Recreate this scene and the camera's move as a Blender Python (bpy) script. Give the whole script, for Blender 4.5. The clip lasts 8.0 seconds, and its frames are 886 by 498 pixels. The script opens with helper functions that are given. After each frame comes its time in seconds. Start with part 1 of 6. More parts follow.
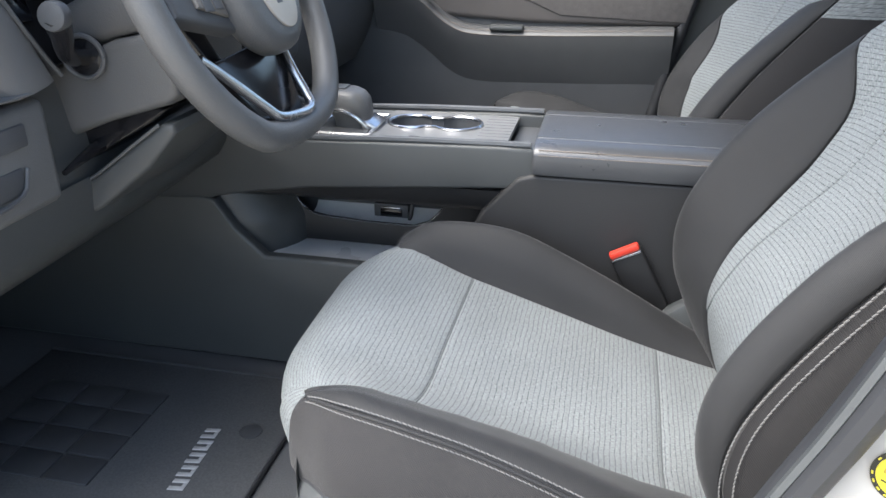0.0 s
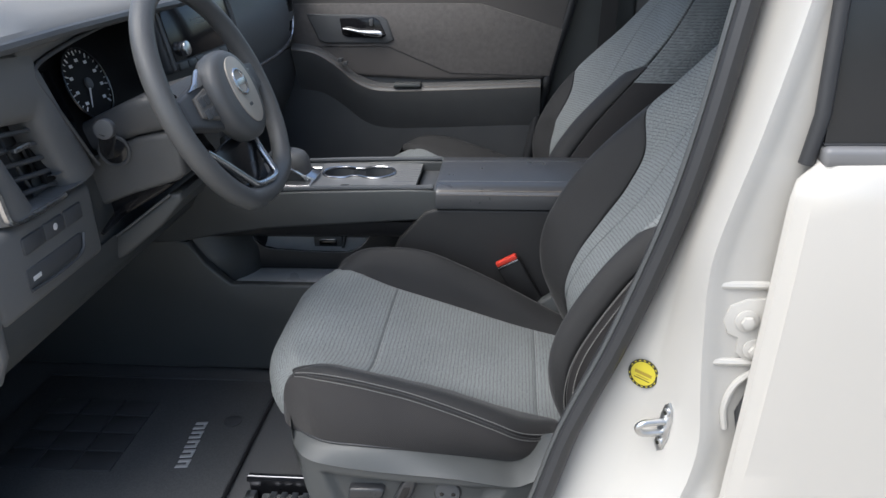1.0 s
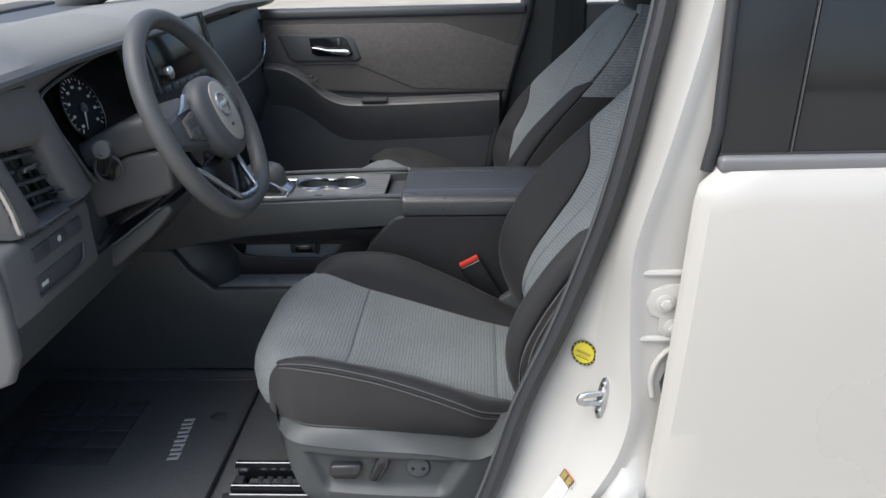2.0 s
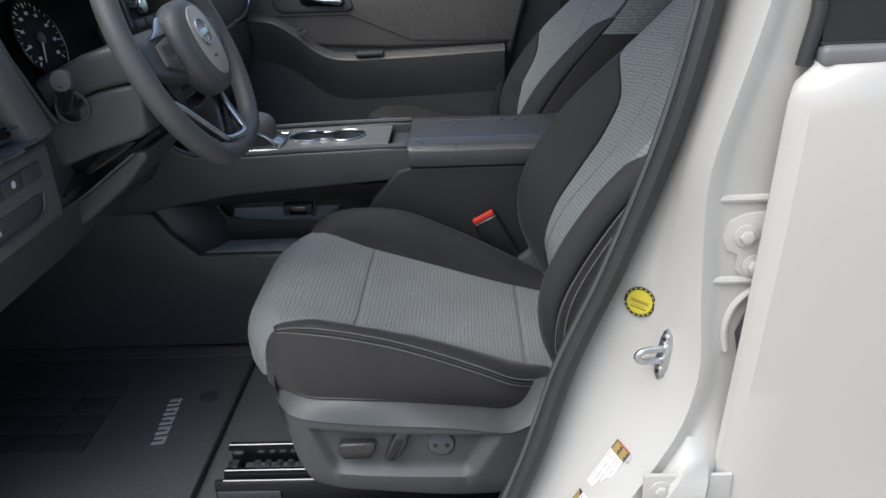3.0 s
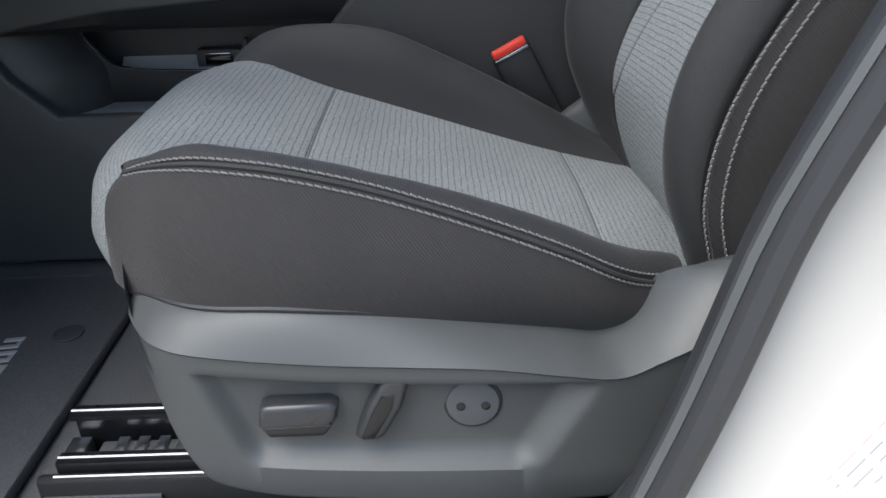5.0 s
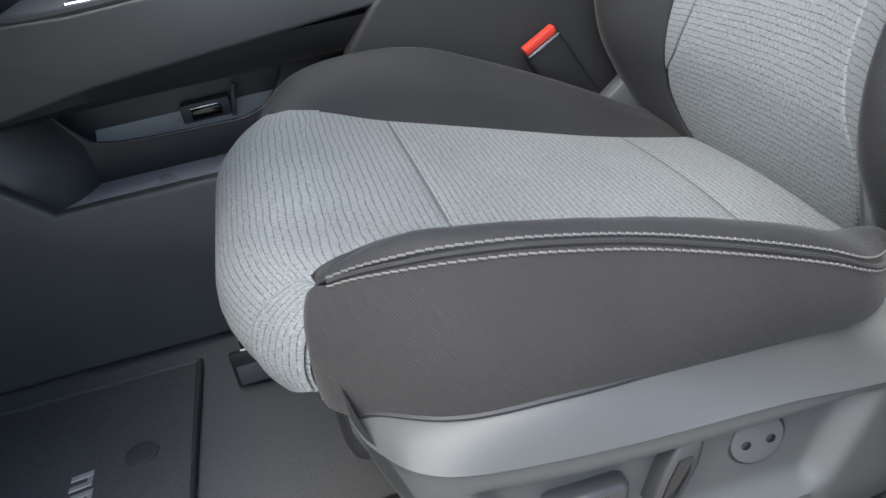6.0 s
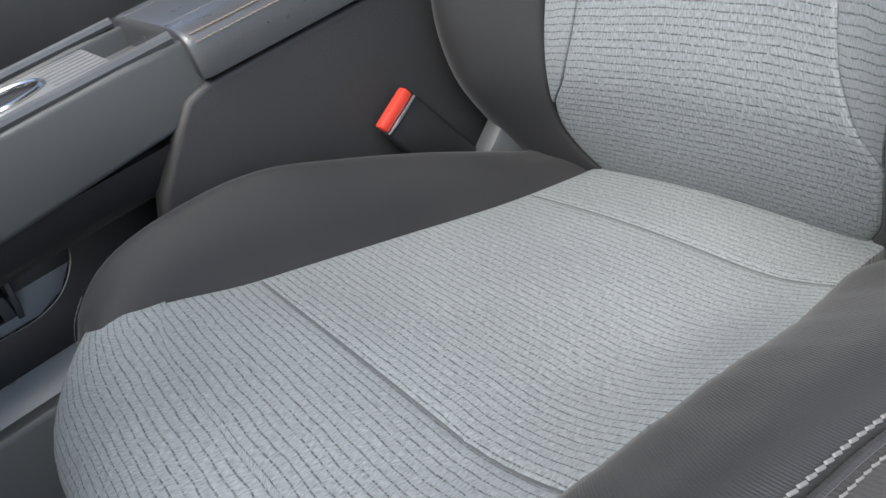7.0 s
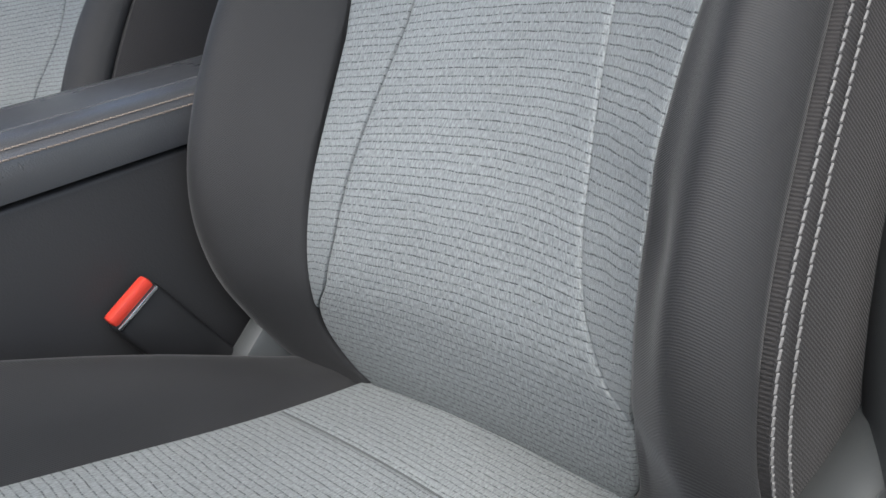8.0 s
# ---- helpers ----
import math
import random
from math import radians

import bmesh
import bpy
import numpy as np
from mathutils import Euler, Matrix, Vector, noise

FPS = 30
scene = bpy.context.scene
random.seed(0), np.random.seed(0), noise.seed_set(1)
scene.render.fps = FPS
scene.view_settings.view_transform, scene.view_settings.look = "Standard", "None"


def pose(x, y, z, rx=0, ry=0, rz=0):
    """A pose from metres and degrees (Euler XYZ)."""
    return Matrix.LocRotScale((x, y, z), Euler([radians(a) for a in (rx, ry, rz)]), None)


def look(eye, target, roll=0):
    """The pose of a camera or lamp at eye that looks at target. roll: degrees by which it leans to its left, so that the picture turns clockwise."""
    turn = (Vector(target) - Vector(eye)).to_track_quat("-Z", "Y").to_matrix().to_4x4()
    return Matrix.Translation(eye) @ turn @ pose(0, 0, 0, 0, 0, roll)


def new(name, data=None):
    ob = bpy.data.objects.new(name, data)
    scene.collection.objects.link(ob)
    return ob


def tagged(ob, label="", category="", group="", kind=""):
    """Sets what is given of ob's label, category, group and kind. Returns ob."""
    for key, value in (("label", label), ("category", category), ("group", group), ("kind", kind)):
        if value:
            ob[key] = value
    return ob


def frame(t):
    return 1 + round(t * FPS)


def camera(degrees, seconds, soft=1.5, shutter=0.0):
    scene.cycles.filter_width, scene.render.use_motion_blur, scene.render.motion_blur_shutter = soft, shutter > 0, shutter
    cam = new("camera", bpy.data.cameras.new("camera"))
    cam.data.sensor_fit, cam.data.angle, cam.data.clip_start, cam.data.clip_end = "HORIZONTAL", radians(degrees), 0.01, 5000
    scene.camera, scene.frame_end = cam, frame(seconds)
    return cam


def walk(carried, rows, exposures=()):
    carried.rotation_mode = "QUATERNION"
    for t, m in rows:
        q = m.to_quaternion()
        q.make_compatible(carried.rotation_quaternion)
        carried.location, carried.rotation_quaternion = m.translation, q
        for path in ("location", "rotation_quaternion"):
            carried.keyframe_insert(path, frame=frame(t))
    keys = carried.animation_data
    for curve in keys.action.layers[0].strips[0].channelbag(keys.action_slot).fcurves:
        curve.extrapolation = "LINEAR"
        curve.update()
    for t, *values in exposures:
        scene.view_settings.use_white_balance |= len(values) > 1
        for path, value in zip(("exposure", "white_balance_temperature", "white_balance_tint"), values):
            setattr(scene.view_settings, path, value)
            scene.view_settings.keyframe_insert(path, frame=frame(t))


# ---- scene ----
cam = camera(60.0, 8.0)
PATH = [
    (0, (-0.141, -1.21, 0.776), (-0.539, 0.562, -0.061), -0.2),
    (0.5, (-0.109, -1.398, 0.858), (-0.379, 0.411, 0.048), -1.1),
    (0.9, (-0.1, -1.535, 0.925), (-0.293, 0.289, 0.126), -1.4),
    (1.5, (-0.078, -1.663, 0.973), (-0.198, 0.174, 0.192), -1.2),
    (1.7, (-0.076, -1.692, 0.983), (-0.188, 0.148, 0.207), -1.5),
    (2.8, (-0.109, -1.624, 0.919), (-0.185, 0.204, 0.111), -2.2),
    (3, (-0.133, -1.561, 0.862), (-0.204, 0.264, 0.048), -2.6),
    (3.5, (-0.167, -1.379, 0.709), (-0.222, 0.436, -0.128), -3.1),
    (4, (-0.183, -1.22, 0.584), (-0.221, 0.584, -0.278), -3.1),
    (4.2, (-0.189, -1.18, 0.556), (-0.219, 0.621, -0.312), -2.7),
    (5.3, (-0.218, -1.104, 0.509), (-0.19, 0.678, -0.398), -1.6),
    (5.5, (-0.251, -1.09, 0.513), (-0.188, 0.699, -0.379), -3.2),
    (5.7, (-0.31, -1.068, 0.527), (-0.177, 0.703, -0.394), -5.6),
    (6, (-0.396, -1.015, 0.545), (-0.127, 0.714, -0.424), -10.7),
    (6.2, (-0.434, -0.96, 0.559), (-0.068, 0.726, -0.453), -15.1),
    (6.4, (-0.445, -0.892, 0.558), (0.006, 0.774, -0.453), -19.3),
    (6.5, (-0.447, -0.863, 0.562), (0.052, 0.786, -0.453), -20.5),
    (7, (-0.405, -0.776, 0.566), (0.324, 0.758, -0.49), -21.8),
    (7.2, (-0.375, -0.77, 0.553), (0.441, 0.722, -0.499), -20.8),
    (7.5, (-0.339, -0.765, 0.536), (0.637, 0.664, -0.467), -17.6),
    (7.6, (-0.314, -0.769, 0.517), (0.683, 0.688, -0.421), -16.6),
    (8, (-0.287, -0.759, 0.536), (0.923, 0.635, -0.233), -10.5),
]
EXPOSURE = [(t, e, k, 6) for t, e, k in ((0.0, 1.87, 6250), (0.5, 1.15, 6150), (1.0, 0.78, 6150), (1.7, 0.68, 6200), (3.0, 0.48, 6150), (3.5, 0.46, 6100), (4.2, 0.6, 6100), (5.5, 1.2, 6080), (6.5, 1.55, 6250), (7.0, 1.52, 6250), (7.5, 1.36, 6200), (8.0, 1.3, 6200))]
walk(cam, [(t, look(eye, target, roll)) for t, eye, target, roll in PATH], EXPOSURE)

# ---- world, sun ----
world = bpy.data.worlds.new("world")
scene.world = world
world.use_nodes = True
_nt = world.node_tree
_sky = _nt.nodes.new("ShaderNodeTexSky")
_sky.sky_type = "NISHITA"
_sky.sun_disc = False
_sky.sun_elevation = radians(60.3)
_sky.sun_rotation = radians(-130.4)
_sky.air_density, _sky.dust_density, _sky.ozone_density = 1.0, 4.0, 1.0
_bg = _nt.nodes["Background"]
_bg.inputs["Strength"].default_value = 0.15
_nt.links.new(_sky.outputs["Color"], _bg.inputs["Color"])
sun_data = bpy.data.lights.new("sun", "SUN")
sun_data.energy, sun_data.angle, sun_data.color = 1.7, radians(60), (1.0, 0.97, 0.94)
sun = new("sun", sun_data)
sun.matrix_world = look((-2.0, -1.7, 4.6), (0, 0, 0))


# ---- materials ----
def material(name, colour, rough=0.6, metal=0.0, vary=0.15, scale=30.0, bump=0.0, bump_scale=600.0, coat=0.0, spec=0.5):
    """A procedural surface: base colour broken up at two scales, with fine relief."""
    m = bpy.data.materials.new(name)
    m.use_nodes = True
    nt = m.node_tree
    b = nt.nodes["Principled BSDF"]
    b.inputs["Metallic"].default_value = metal
    b.inputs["Coat Weight"].default_value = coat
    b.inputs["Coat Roughness"].default_value = 0.06
    b.inputs["Specular IOR Level"].default_value = spec
    tc = nt.nodes.new("ShaderNodeTexCoord")
    n1 = nt.nodes.new("ShaderNodeTexNoise")
    n1.inputs["Scale"].default_value = scale
    n1.inputs["Detail"].default_value = 6
    nt.links.new(tc.outputs["Object"], n1.inputs["Vector"])
    ramp = nt.nodes.new("ShaderNodeMix")
    ramp.data_type = "RGBA"
    ramp.inputs["A"].default_value = (*[c * (1 - vary) for c in colour], 1)
    ramp.inputs["B"].default_value = (*[min(1, c * (1 + vary)) for c in colour], 1)
    nt.links.new(n1.outputs["Fac"], ramp.inputs["Factor"])
    nt.links.new(ramp.outputs["Result"], b.inputs["Base Color"])
    mr = nt.nodes.new("ShaderNodeMapRange")
    mr.inputs["To Min"].default_value = max(0.02, rough - 0.08)
    mr.inputs["To Max"].default_value = min(1, rough + 0.08)
    nt.links.new(n1.outputs["Fac"], mr.inputs["Value"])
    nt.links.new(mr.outputs["Result"], b.inputs["Roughness"])
    if bump:
        n2 = nt.nodes.new("ShaderNodeTexNoise")
        n2.inputs["Scale"].default_value = bump_scale
        n2.inputs["Detail"].default_value = 3
        nt.links.new(tc.outputs["Object"], n2.inputs["Vector"])
        bp = nt.nodes.new("ShaderNodeBump")
        bp.inputs["Strength"].default_value = bump
        bp.inputs["Distance"].default_value = 0.001
        nt.links.new(n2.outputs["Fac"], bp.inputs["Height"])
        nt.links.new(bp.outputs["Normal"], b.inputs["Normal"])
    return m


def fabric(name, light, dark, pitch=0.0075, line=0.16):
    """Grey woven cloth with thin broken dark ribs that run across; v of the UV map is metres along the seat."""
    m = bpy.data.materials.new(name)
    m.use_nodes = True
    nt = m.node_tree
    L, N = nt.links.new, nt.nodes.new
    b = nt.nodes["Principled BSDF"]
    b.inputs["Roughness"].default_value = 0.92
    b.inputs["Sheen Weight"].default_value = 0.04
    b.inputs["Sheen Roughness"].default_value = 0.5
    b.inputs["Specular IOR Level"].default_value = 0.2
    uv = N("ShaderNodeUVMap")
    sep = N("ShaderNodeSeparateXYZ")
    L(uv.outputs["UV"], sep.inputs["Vector"])
    # slow wander of the ribs
    wn = N("ShaderNodeTexNoise")
    wn.inputs["Scale"].default_value = 34
    wn.inputs["Detail"].default_value = 2
    L(uv.outputs["UV"], wn.inputs["Vector"])
    wm = N("ShaderNodeMath"); wm.operation = "MULTIPLY_ADD"
    wm.inputs[1].default_value = 0.0040
    L(wn.outputs["Fac"], wm.inputs[0])
    L(sep.outputs["Y"], wm.inputs[2])
    dv = N("ShaderNodeMath"); dv.operation = "DIVIDE"; dv.inputs[1].default_value = pitch
    L(wm.outputs[0], dv.inputs[0])
    fr = N("ShaderNodeMath"); fr.operation = "FRACT"
    L(dv.outputs[0], fr.inputs[0])
    pp = N("ShaderNodeMath"); pp.operation = "PINGPONG"; pp.inputs[1].default_value = 0.5
    L(fr.outputs[0], pp.inputs[0])
    ln = N("ShaderNodeMapRange")
    ln.inputs["From Min"].default_value = line * 0.35
    ln.inputs["From Max"].default_value = line
    L(pp.outputs[0], ln.inputs["Value"])
    # the ribs break up along their length
    br = N("ShaderNodeTexNoise")
    br.inputs["Scale"].default_value = 1.0
    br.inputs["Detail"].default_value = 2
    mp = N("ShaderNodeMapping")
    mp.inputs["Scale"].default_value = (520, 130, 1)
    L(uv.outputs["UV"], mp.inputs["Vector"])
    L(mp.outputs["Vector"], br.inputs["Vector"])
    bs = N("ShaderNodeMapRange")
    bs.inputs["From Min"].default_value = 0.41
    bs.inputs["From Max"].default_value = 0.60
    L(br.outputs["Fac"], bs.inputs["Value"])
    mx = N("ShaderNodeMath"); mx.operation = "MAXIMUM"
    L(ln.outputs["Result"], mx.inputs[0])
    half = N("ShaderNodeMath"); half.operation = "MULTIPLY"; half.inputs[1].default_value = 0.9
    L(bs.outputs["Result"], half.inputs[0])
    L(half.outputs[0], mx.inputs[1])
    # weave: short threads along the seat
    wv = N("ShaderNodeTexNoise")
    wv.inputs["Scale"].default_value = 1.0
    wv.inputs["Detail"].default_value = 3
    mp2 = N("ShaderNodeMapping")
    mp2.inputs["Scale"].default_value = (900, 230, 1)
    L(uv.outputs["UV"], mp2.inputs["Vector"])
    L(mp2.outputs["Vector"], wv.inputs["Vector"])
    th = N("ShaderNodeMapRange")
    th.inputs["From Min"].default_value = 0.3
    th.inputs["From Max"].default_value = 0.7
    th.inputs["To Min"].default_value = 0.42
    L(wv.outputs["Fac"], th.inputs["Value"])
    mul = N("ShaderNodeMath"); mul.operation = "MULTIPLY"
    L(th.outputs["Result"], mul.inputs[0])
    L(mx.outputs[0], mul.inputs[1])
    col = N("ShaderNodeMix"); col.data_type = "RGBA"
    col.inputs["A"].default_value = (*dark, 1)
    col.inputs["B"].default_value = (*light, 1)
    L(mul.outputs[0], col.inputs["Factor"])
    st = N("ShaderNodeTexNoise"); st.inputs["Scale"].default_value = 9; st.inputs["Detail"].default_value = 4
    L(uv.outputs["UV"], st.inputs["Vector"])
    tone = N("ShaderNodeMapRange"); tone.inputs["To Min"].default_value = 0.82; tone.inputs["To Max"].default_value = 1.15
    L(st.outputs["Fac"], tone.inputs["Value"])
    cm = N("ShaderNodeMix"); cm.data_type = "RGBA"; cm.blend_type = "MULTIPLY"
    cm.inputs["Factor"].default_value = 1
    L(col.outputs["Result"], cm.inputs["A"])
    L(tone.outputs["Result"], cm.inputs["B"])
    L(cm.outputs["Result"], b.inputs["Base Color"])
    bp = N("ShaderNodeBump")
    bp.inputs["Strength"].default_value = 0.55
    bp.inputs["Distance"].default_value = 0.0012
    L(mul.outputs[0], bp.inputs["Height"])
    L(bp.outputs["Normal"], b.inputs["Normal"])
    return m


def twill(name, colour, pitch, rough=0.8, depth=0.5):
    """Dark cloth with fine slanting ridges, a soft mottle and lint."""
    m = material(name, colour, rough, vary=0.22, scale=10, spec=0.25)
    nt = m.node_tree
    L, N = nt.links.new, nt.nodes.new
    tc = N("ShaderNodeTexCoord")
    mp = N("ShaderNodeMapping")
    mp.inputs["Rotation"].default_value = (0, radians(38), 0)
    L(tc.outputs["Object"], mp.inputs["Vector"])
    wv = N("ShaderNodeTexWave")
    wv.inputs["Scale"].default_value = 0.314 / pitch
    wv.inputs["Distortion"].default_value = 1.2
    wv.inputs["Detail"].default_value = 1
    wv.inputs["Detail Scale"].default_value = 3
    L(mp.outputs["Vector"], wv.inputs["Vector"])
    ns = N("ShaderNodeTexNoise")
    ns.inputs["Scale"].default_value = 1500
    L(tc.outputs["Object"], ns.inputs["Vector"])
    ad = N("ShaderNodeMath"); ad.operation = "ADD"
    L(wv.outputs["Fac"], ad.inputs[0])
    L(ns.outputs["Fac"], ad.inputs[1])
    bp = N("ShaderNodeBump")
    bp.inputs["Strength"].default_value = depth
    bp.inputs["Distance"].default_value = 0.0006
    L(ad.outputs[0], bp.inputs["Height"])
    L(bp.outputs["Normal"], nt.nodes["Principled BSDF"].inputs["Normal"])
    nt.nodes["Principled BSDF"].inputs["Sheen Weight"].default_value = 0.12
    nt.nodes["Principled BSDF"].inputs["Sheen Roughness"].default_value = 0.35
    return m


RIB = fabric("ribbed_grey_cloth", (0.286, 0.305, 0.308), (0.066, 0.071, 0.074), 0.0063, 0.105)
LIDSKIN = material("armrest_vinyl", (0.062, 0.064, 0.069), 0.3, vary=0.1, scale=20, bump=0.3, bump_scale=700, spec=0.8)
KNIT = twill("charcoal_knit", (0.030, 0.030, 0.031), 0.0011, 0.62, 0.3)
TRICOT = twill("charcoal_side_cloth", (0.035, 0.0335, 0.034), 0.0017)
THREAD = material("grey_thread", (0.145, 0.142, 0.139), 0.7, vary=0.2, scale=200)
THREAD_DIM = material("dim_thread", (0.20, 0.165, 0.14), 0.8, vary=0.2, scale=200)
PLASTIC = material("charcoal_plastic", (0.066, 0.070, 0.071), 0.46, vary=0.12, scale=14, bump=0.18, bump_scale=1900, spec=0.55)
PLASTIC_DK = material("black_plastic", (0.080, 0.083, 0.088), 0.5, vary=0.15, scale=14, bump=0.3, bump_scale=900)
PLASTIC_GL = material("gloss_black", (0.012, 0.012, 0.014), 0.15, vary=0.1, scale=14)
LEATHER = material("black_soft_vinyl", (0.105, 0.106, 0.107), 0.42, vary=0.12, scale=20, bump=0.45, bump_scale=500)
DASHTOP = material("dash_soft_top", (0.24, 0.235, 0.225), 0.6, vary=0.1, scale=12, bump=0.4, bump_scale=700)
RUBBER = material("seal_rubber", (0.028, 0.029, 0.032), 0.55, vary=0.15, scale=12, bump=0.15, bump_scale=300)
CARPET = material("black_carpet", (0.135, 0.135, 0.136), 0.98, vary=0.45, scale=500, bump=1.0, bump_scale=900, spec=0.1)
MATMAT = material("mat_pile", (0.100, 0.101, 0.102), 0.9, vary=0.35, scale=300, bump=0.7, bump_scale=900, spec=0.15)
MATRUB = material("mat_rubber", (0.06, 0.061, 0.064), 0.45, vary=0.2, scale=60, bump=0.3, bump_scale=500)
CHROME = material("satin_silver", (0.62, 0.62, 0.63), 0.25, 1.0, vary=0.06, scale=20)
ZINC = material("zinc_steel", (0.62, 0.63, 0.64), 0.32, 1.0, vary=0.2, scale=60, bump=0.2, bump_scale=400)
STEEL_DK = material("dark_rail_steel", (0.05, 0.05, 0.055), 0.3, 0.8, vary=0.2, scale=40)
PAINT = material("pearl_white_paint", (0.525, 0.503, 0.468), 0.28, vary=0.03, scale=3, coat=0.6)
PAINT_IN = material("white_jamb_paint", (0.505, 0.490, 0.462), 0.38, vary=0.04, scale=5, coat=0.3)
RED = material("red_button", (0.62, 0.05, 0.03), 0.35, vary=0.05, scale=40)
YELLOW = material("yellow_vinyl", (0.60, 0.51, 0.04), 0.4, vary=0.05, scale=40)
INK = material("black_ink", (0.02, 0.02, 0.015), 0.5)
AMBER = material("amber_print", (0.35, 0.25, 0.03), 0.5)
PAPER = material("label_paper", (0.78, 0.77, 0.74), 0.5, vary=0.03)
INK_RED = material("red_ink", (0.66, 0.36, 0.34), 0.5)
INK_GREY = material("grey_ink", (0.30, 0.30, 0.31), 0.5)
INK_PALE = material("pale_ink", (0.5, 0.5, 0.5), 0.5)
INK_BROWN = material("brown_ink", (0.055, 0.035, 0.028), 0.45)
SILVERINK = material("silver_applique", (0.5, 0.5, 0.5), 0.45, 0.3, vary=0.15, scale=90)
SCREEN = material("screen_glass", (0.01, 0.01, 0.012), 0.12, vary=0.02)
DIAL = material("dial_face", (0.012, 0.012, 0.013), 0.6, spec=0.15)
WHITEINK = material("white_print", (0.75, 0.75, 0.75), 0.5)
DASH = material("dash_plastic", (0.150, 0.151, 0.152), 0.48, vary=0.12, scale=14, bump=0.35, bump_scale=700)
WOODGRAIN = material("grey_woodgrain", (0.19, 0.19, 0.19), 0.32, vary=0.25, scale=60, bump=0.3, bump_scale=150)
BRONZE = material("bronze_plate", (0.46, 0.42, 0.37), 0.4, 0.2, vary=0.08, scale=30, bump=0.1, bump_scale=500)
BUTTONS = material("taupe_buttons", (0.17, 0.155, 0.14), 0.4, vary=0.08, scale=40)
STEEL = material("rail_highlight_steel", (0.26, 0.26, 0.27), 0.36, 1.0, vary=0.15, scale=60)
TAN = material("tan_print", (0.42, 0.32, 0.10), 0.5, vary=0.2, scale=300)
TRIM = material("grey_grain_trim", (0.085, 0.088, 0.092), 0.35, vary=0.25, scale=16, bump=0.3, bump_scale=200)
DOORCLOTH = material("door_panel", (0.105, 0.097, 0.094), 0.75, vary=0.12, scale=12, bump=0.4, bump_scale=700)
DOORINSERT = material("door_cloth", (0.128, 0.119, 0.115), 0.8, vary=0.3, scale=90, bump=0.5, bump_scale=260)
ROOFCLOTH = material("headliner", (0.42, 0.40, 0.37), 0.95, vary=0.05, scale=40)
GROUND = material("dry_ground", (0.38, 0.345, 0.292), 0.95, vary=0.3, scale=1.5, bump=0.5, bump_scale=20)
TINT = material("tinted_glass", (0.018, 0.019, 0.021), 0.06, vary=0.02)
# pale base colour stands in for light and sheen on the console shelf
SHELF = material("lit_shelf_grey", (0.68, 0.68, 0.67), 0.3, vary=0.1, scale=20, bump=0.2, bump_scale=500)
SWITCH = material("satin_black_switch", (0.035, 0.036, 0.039), 0.3, vary=0.1, scale=40)
BOXSIDE = material("black_box_skin", (0.019, 0.019, 0.020), 0.55, vary=0.12, scale=20, bump=0.3, bump_scale=700)
BUCKLE = material("black_buckle", (0.016, 0.016, 0.017), 0.45, vary=0.1, scale=40)
SEAM = material("sunken_seam", (0.085, 0.09, 0.092), 0.9, vary=0.2, scale=200)
BELTGREY = material("satin_grey_moulding", (0.17, 0.17, 0.175), 0.35, vary=0.05, scale=20)
GLOSSPANEL = material("pillar_applique", (0.02, 0.021, 0.023), 0.22, vary=0.05)


# ---- builders ----
def part(name, me, mat, parent=None, label="", smooth=True):
    """One mesh object, from a bmesh or mesh data, under a thing or a part."""
    if isinstance(me, bmesh.types.BMesh):
        d = bpy.data.meshes.new(name)
        me.to_mesh(d)
        me.free()
        me = d
    me.materials.append(mat)
    if smooth:
        me.polygons.foreach_set("use_smooth", [True] * len(me.polygons))
        me.set_sharp_from_angle(angle=radians(38))
    ob = new(name, me)
    if parent:
        ob.parent = parent
    if label:
        tagged(ob, label)
    return ob


def thing(name, label, category, kind="", group=""):
    return tagged(new(name), label, category, group, kind)


def raw(verts, faces, uvs=None):
    me = bpy.data.meshes.new("mesh")
    me.from_pydata([tuple(v) for v in verts], [], faces)
    if uvs is not None:
        lay = me.uv_layers.new(name="UVMap")
        for lp in me.loops:
            lay.data[lp.index].uv = uvs[lp.vertex_index]
    return me


def grid(rows, closed=False, caps=False, uv=False):
    """A surface through rows of points; closed: each row is a ring."""
    n, k = len(rows), len(rows[0])
    verts = [p for r in rows for p in r]
    faces = []
    for a in range(n - 1):
        for b in range(k if closed else k - 1):
            c = (b + 1) % k
            faces.append((a * k + b, a * k + c, (a + 1) * k + c, (a + 1) * k + b))
    if caps and closed:
        faces.append(tuple(reversed(range(k))))
        faces.append(tuple((n - 1) * k + b for b in range(k)))
    uvs = None
    if uv:
        uvs = []
        for a in range(n):
            for b in range(k):
                uvs.append(rows_uv(rows, a, b))
    return raw(verts, faces, uvs)


def rows_uv(rows, a, b):
    mid = len(rows[0]) // 2
    v = sum((Vector(rows[i + 1][mid]) - Vector(rows[i][mid])).length for i in range(a))
    return (rows[a][b][1], v)


def box(x0, x1, y0, y1, z0, z1, bev=0.004, seg=2):
    bm = bmesh.new()
    bmesh.ops.create_cube(bm, size=1)
    for v in bm.verts:
        v.co = ((x0 + x1) / 2 + v.co.x * (x1 - x0), (y0 + y1) / 2 + v.co.y * (y1 - y0), (z0 + z1) / 2 + v.co.z * (z1 - z0))
    if bev:
        bmesh.ops.bevel(bm, geom=bm.edges[:], offset=min(bev, 0.45 * min(abs(x1 - x0), abs(y1 - y0), abs(z1 - z0))), segments=seg, profile=0.5, affect="EDGES")
    return bm


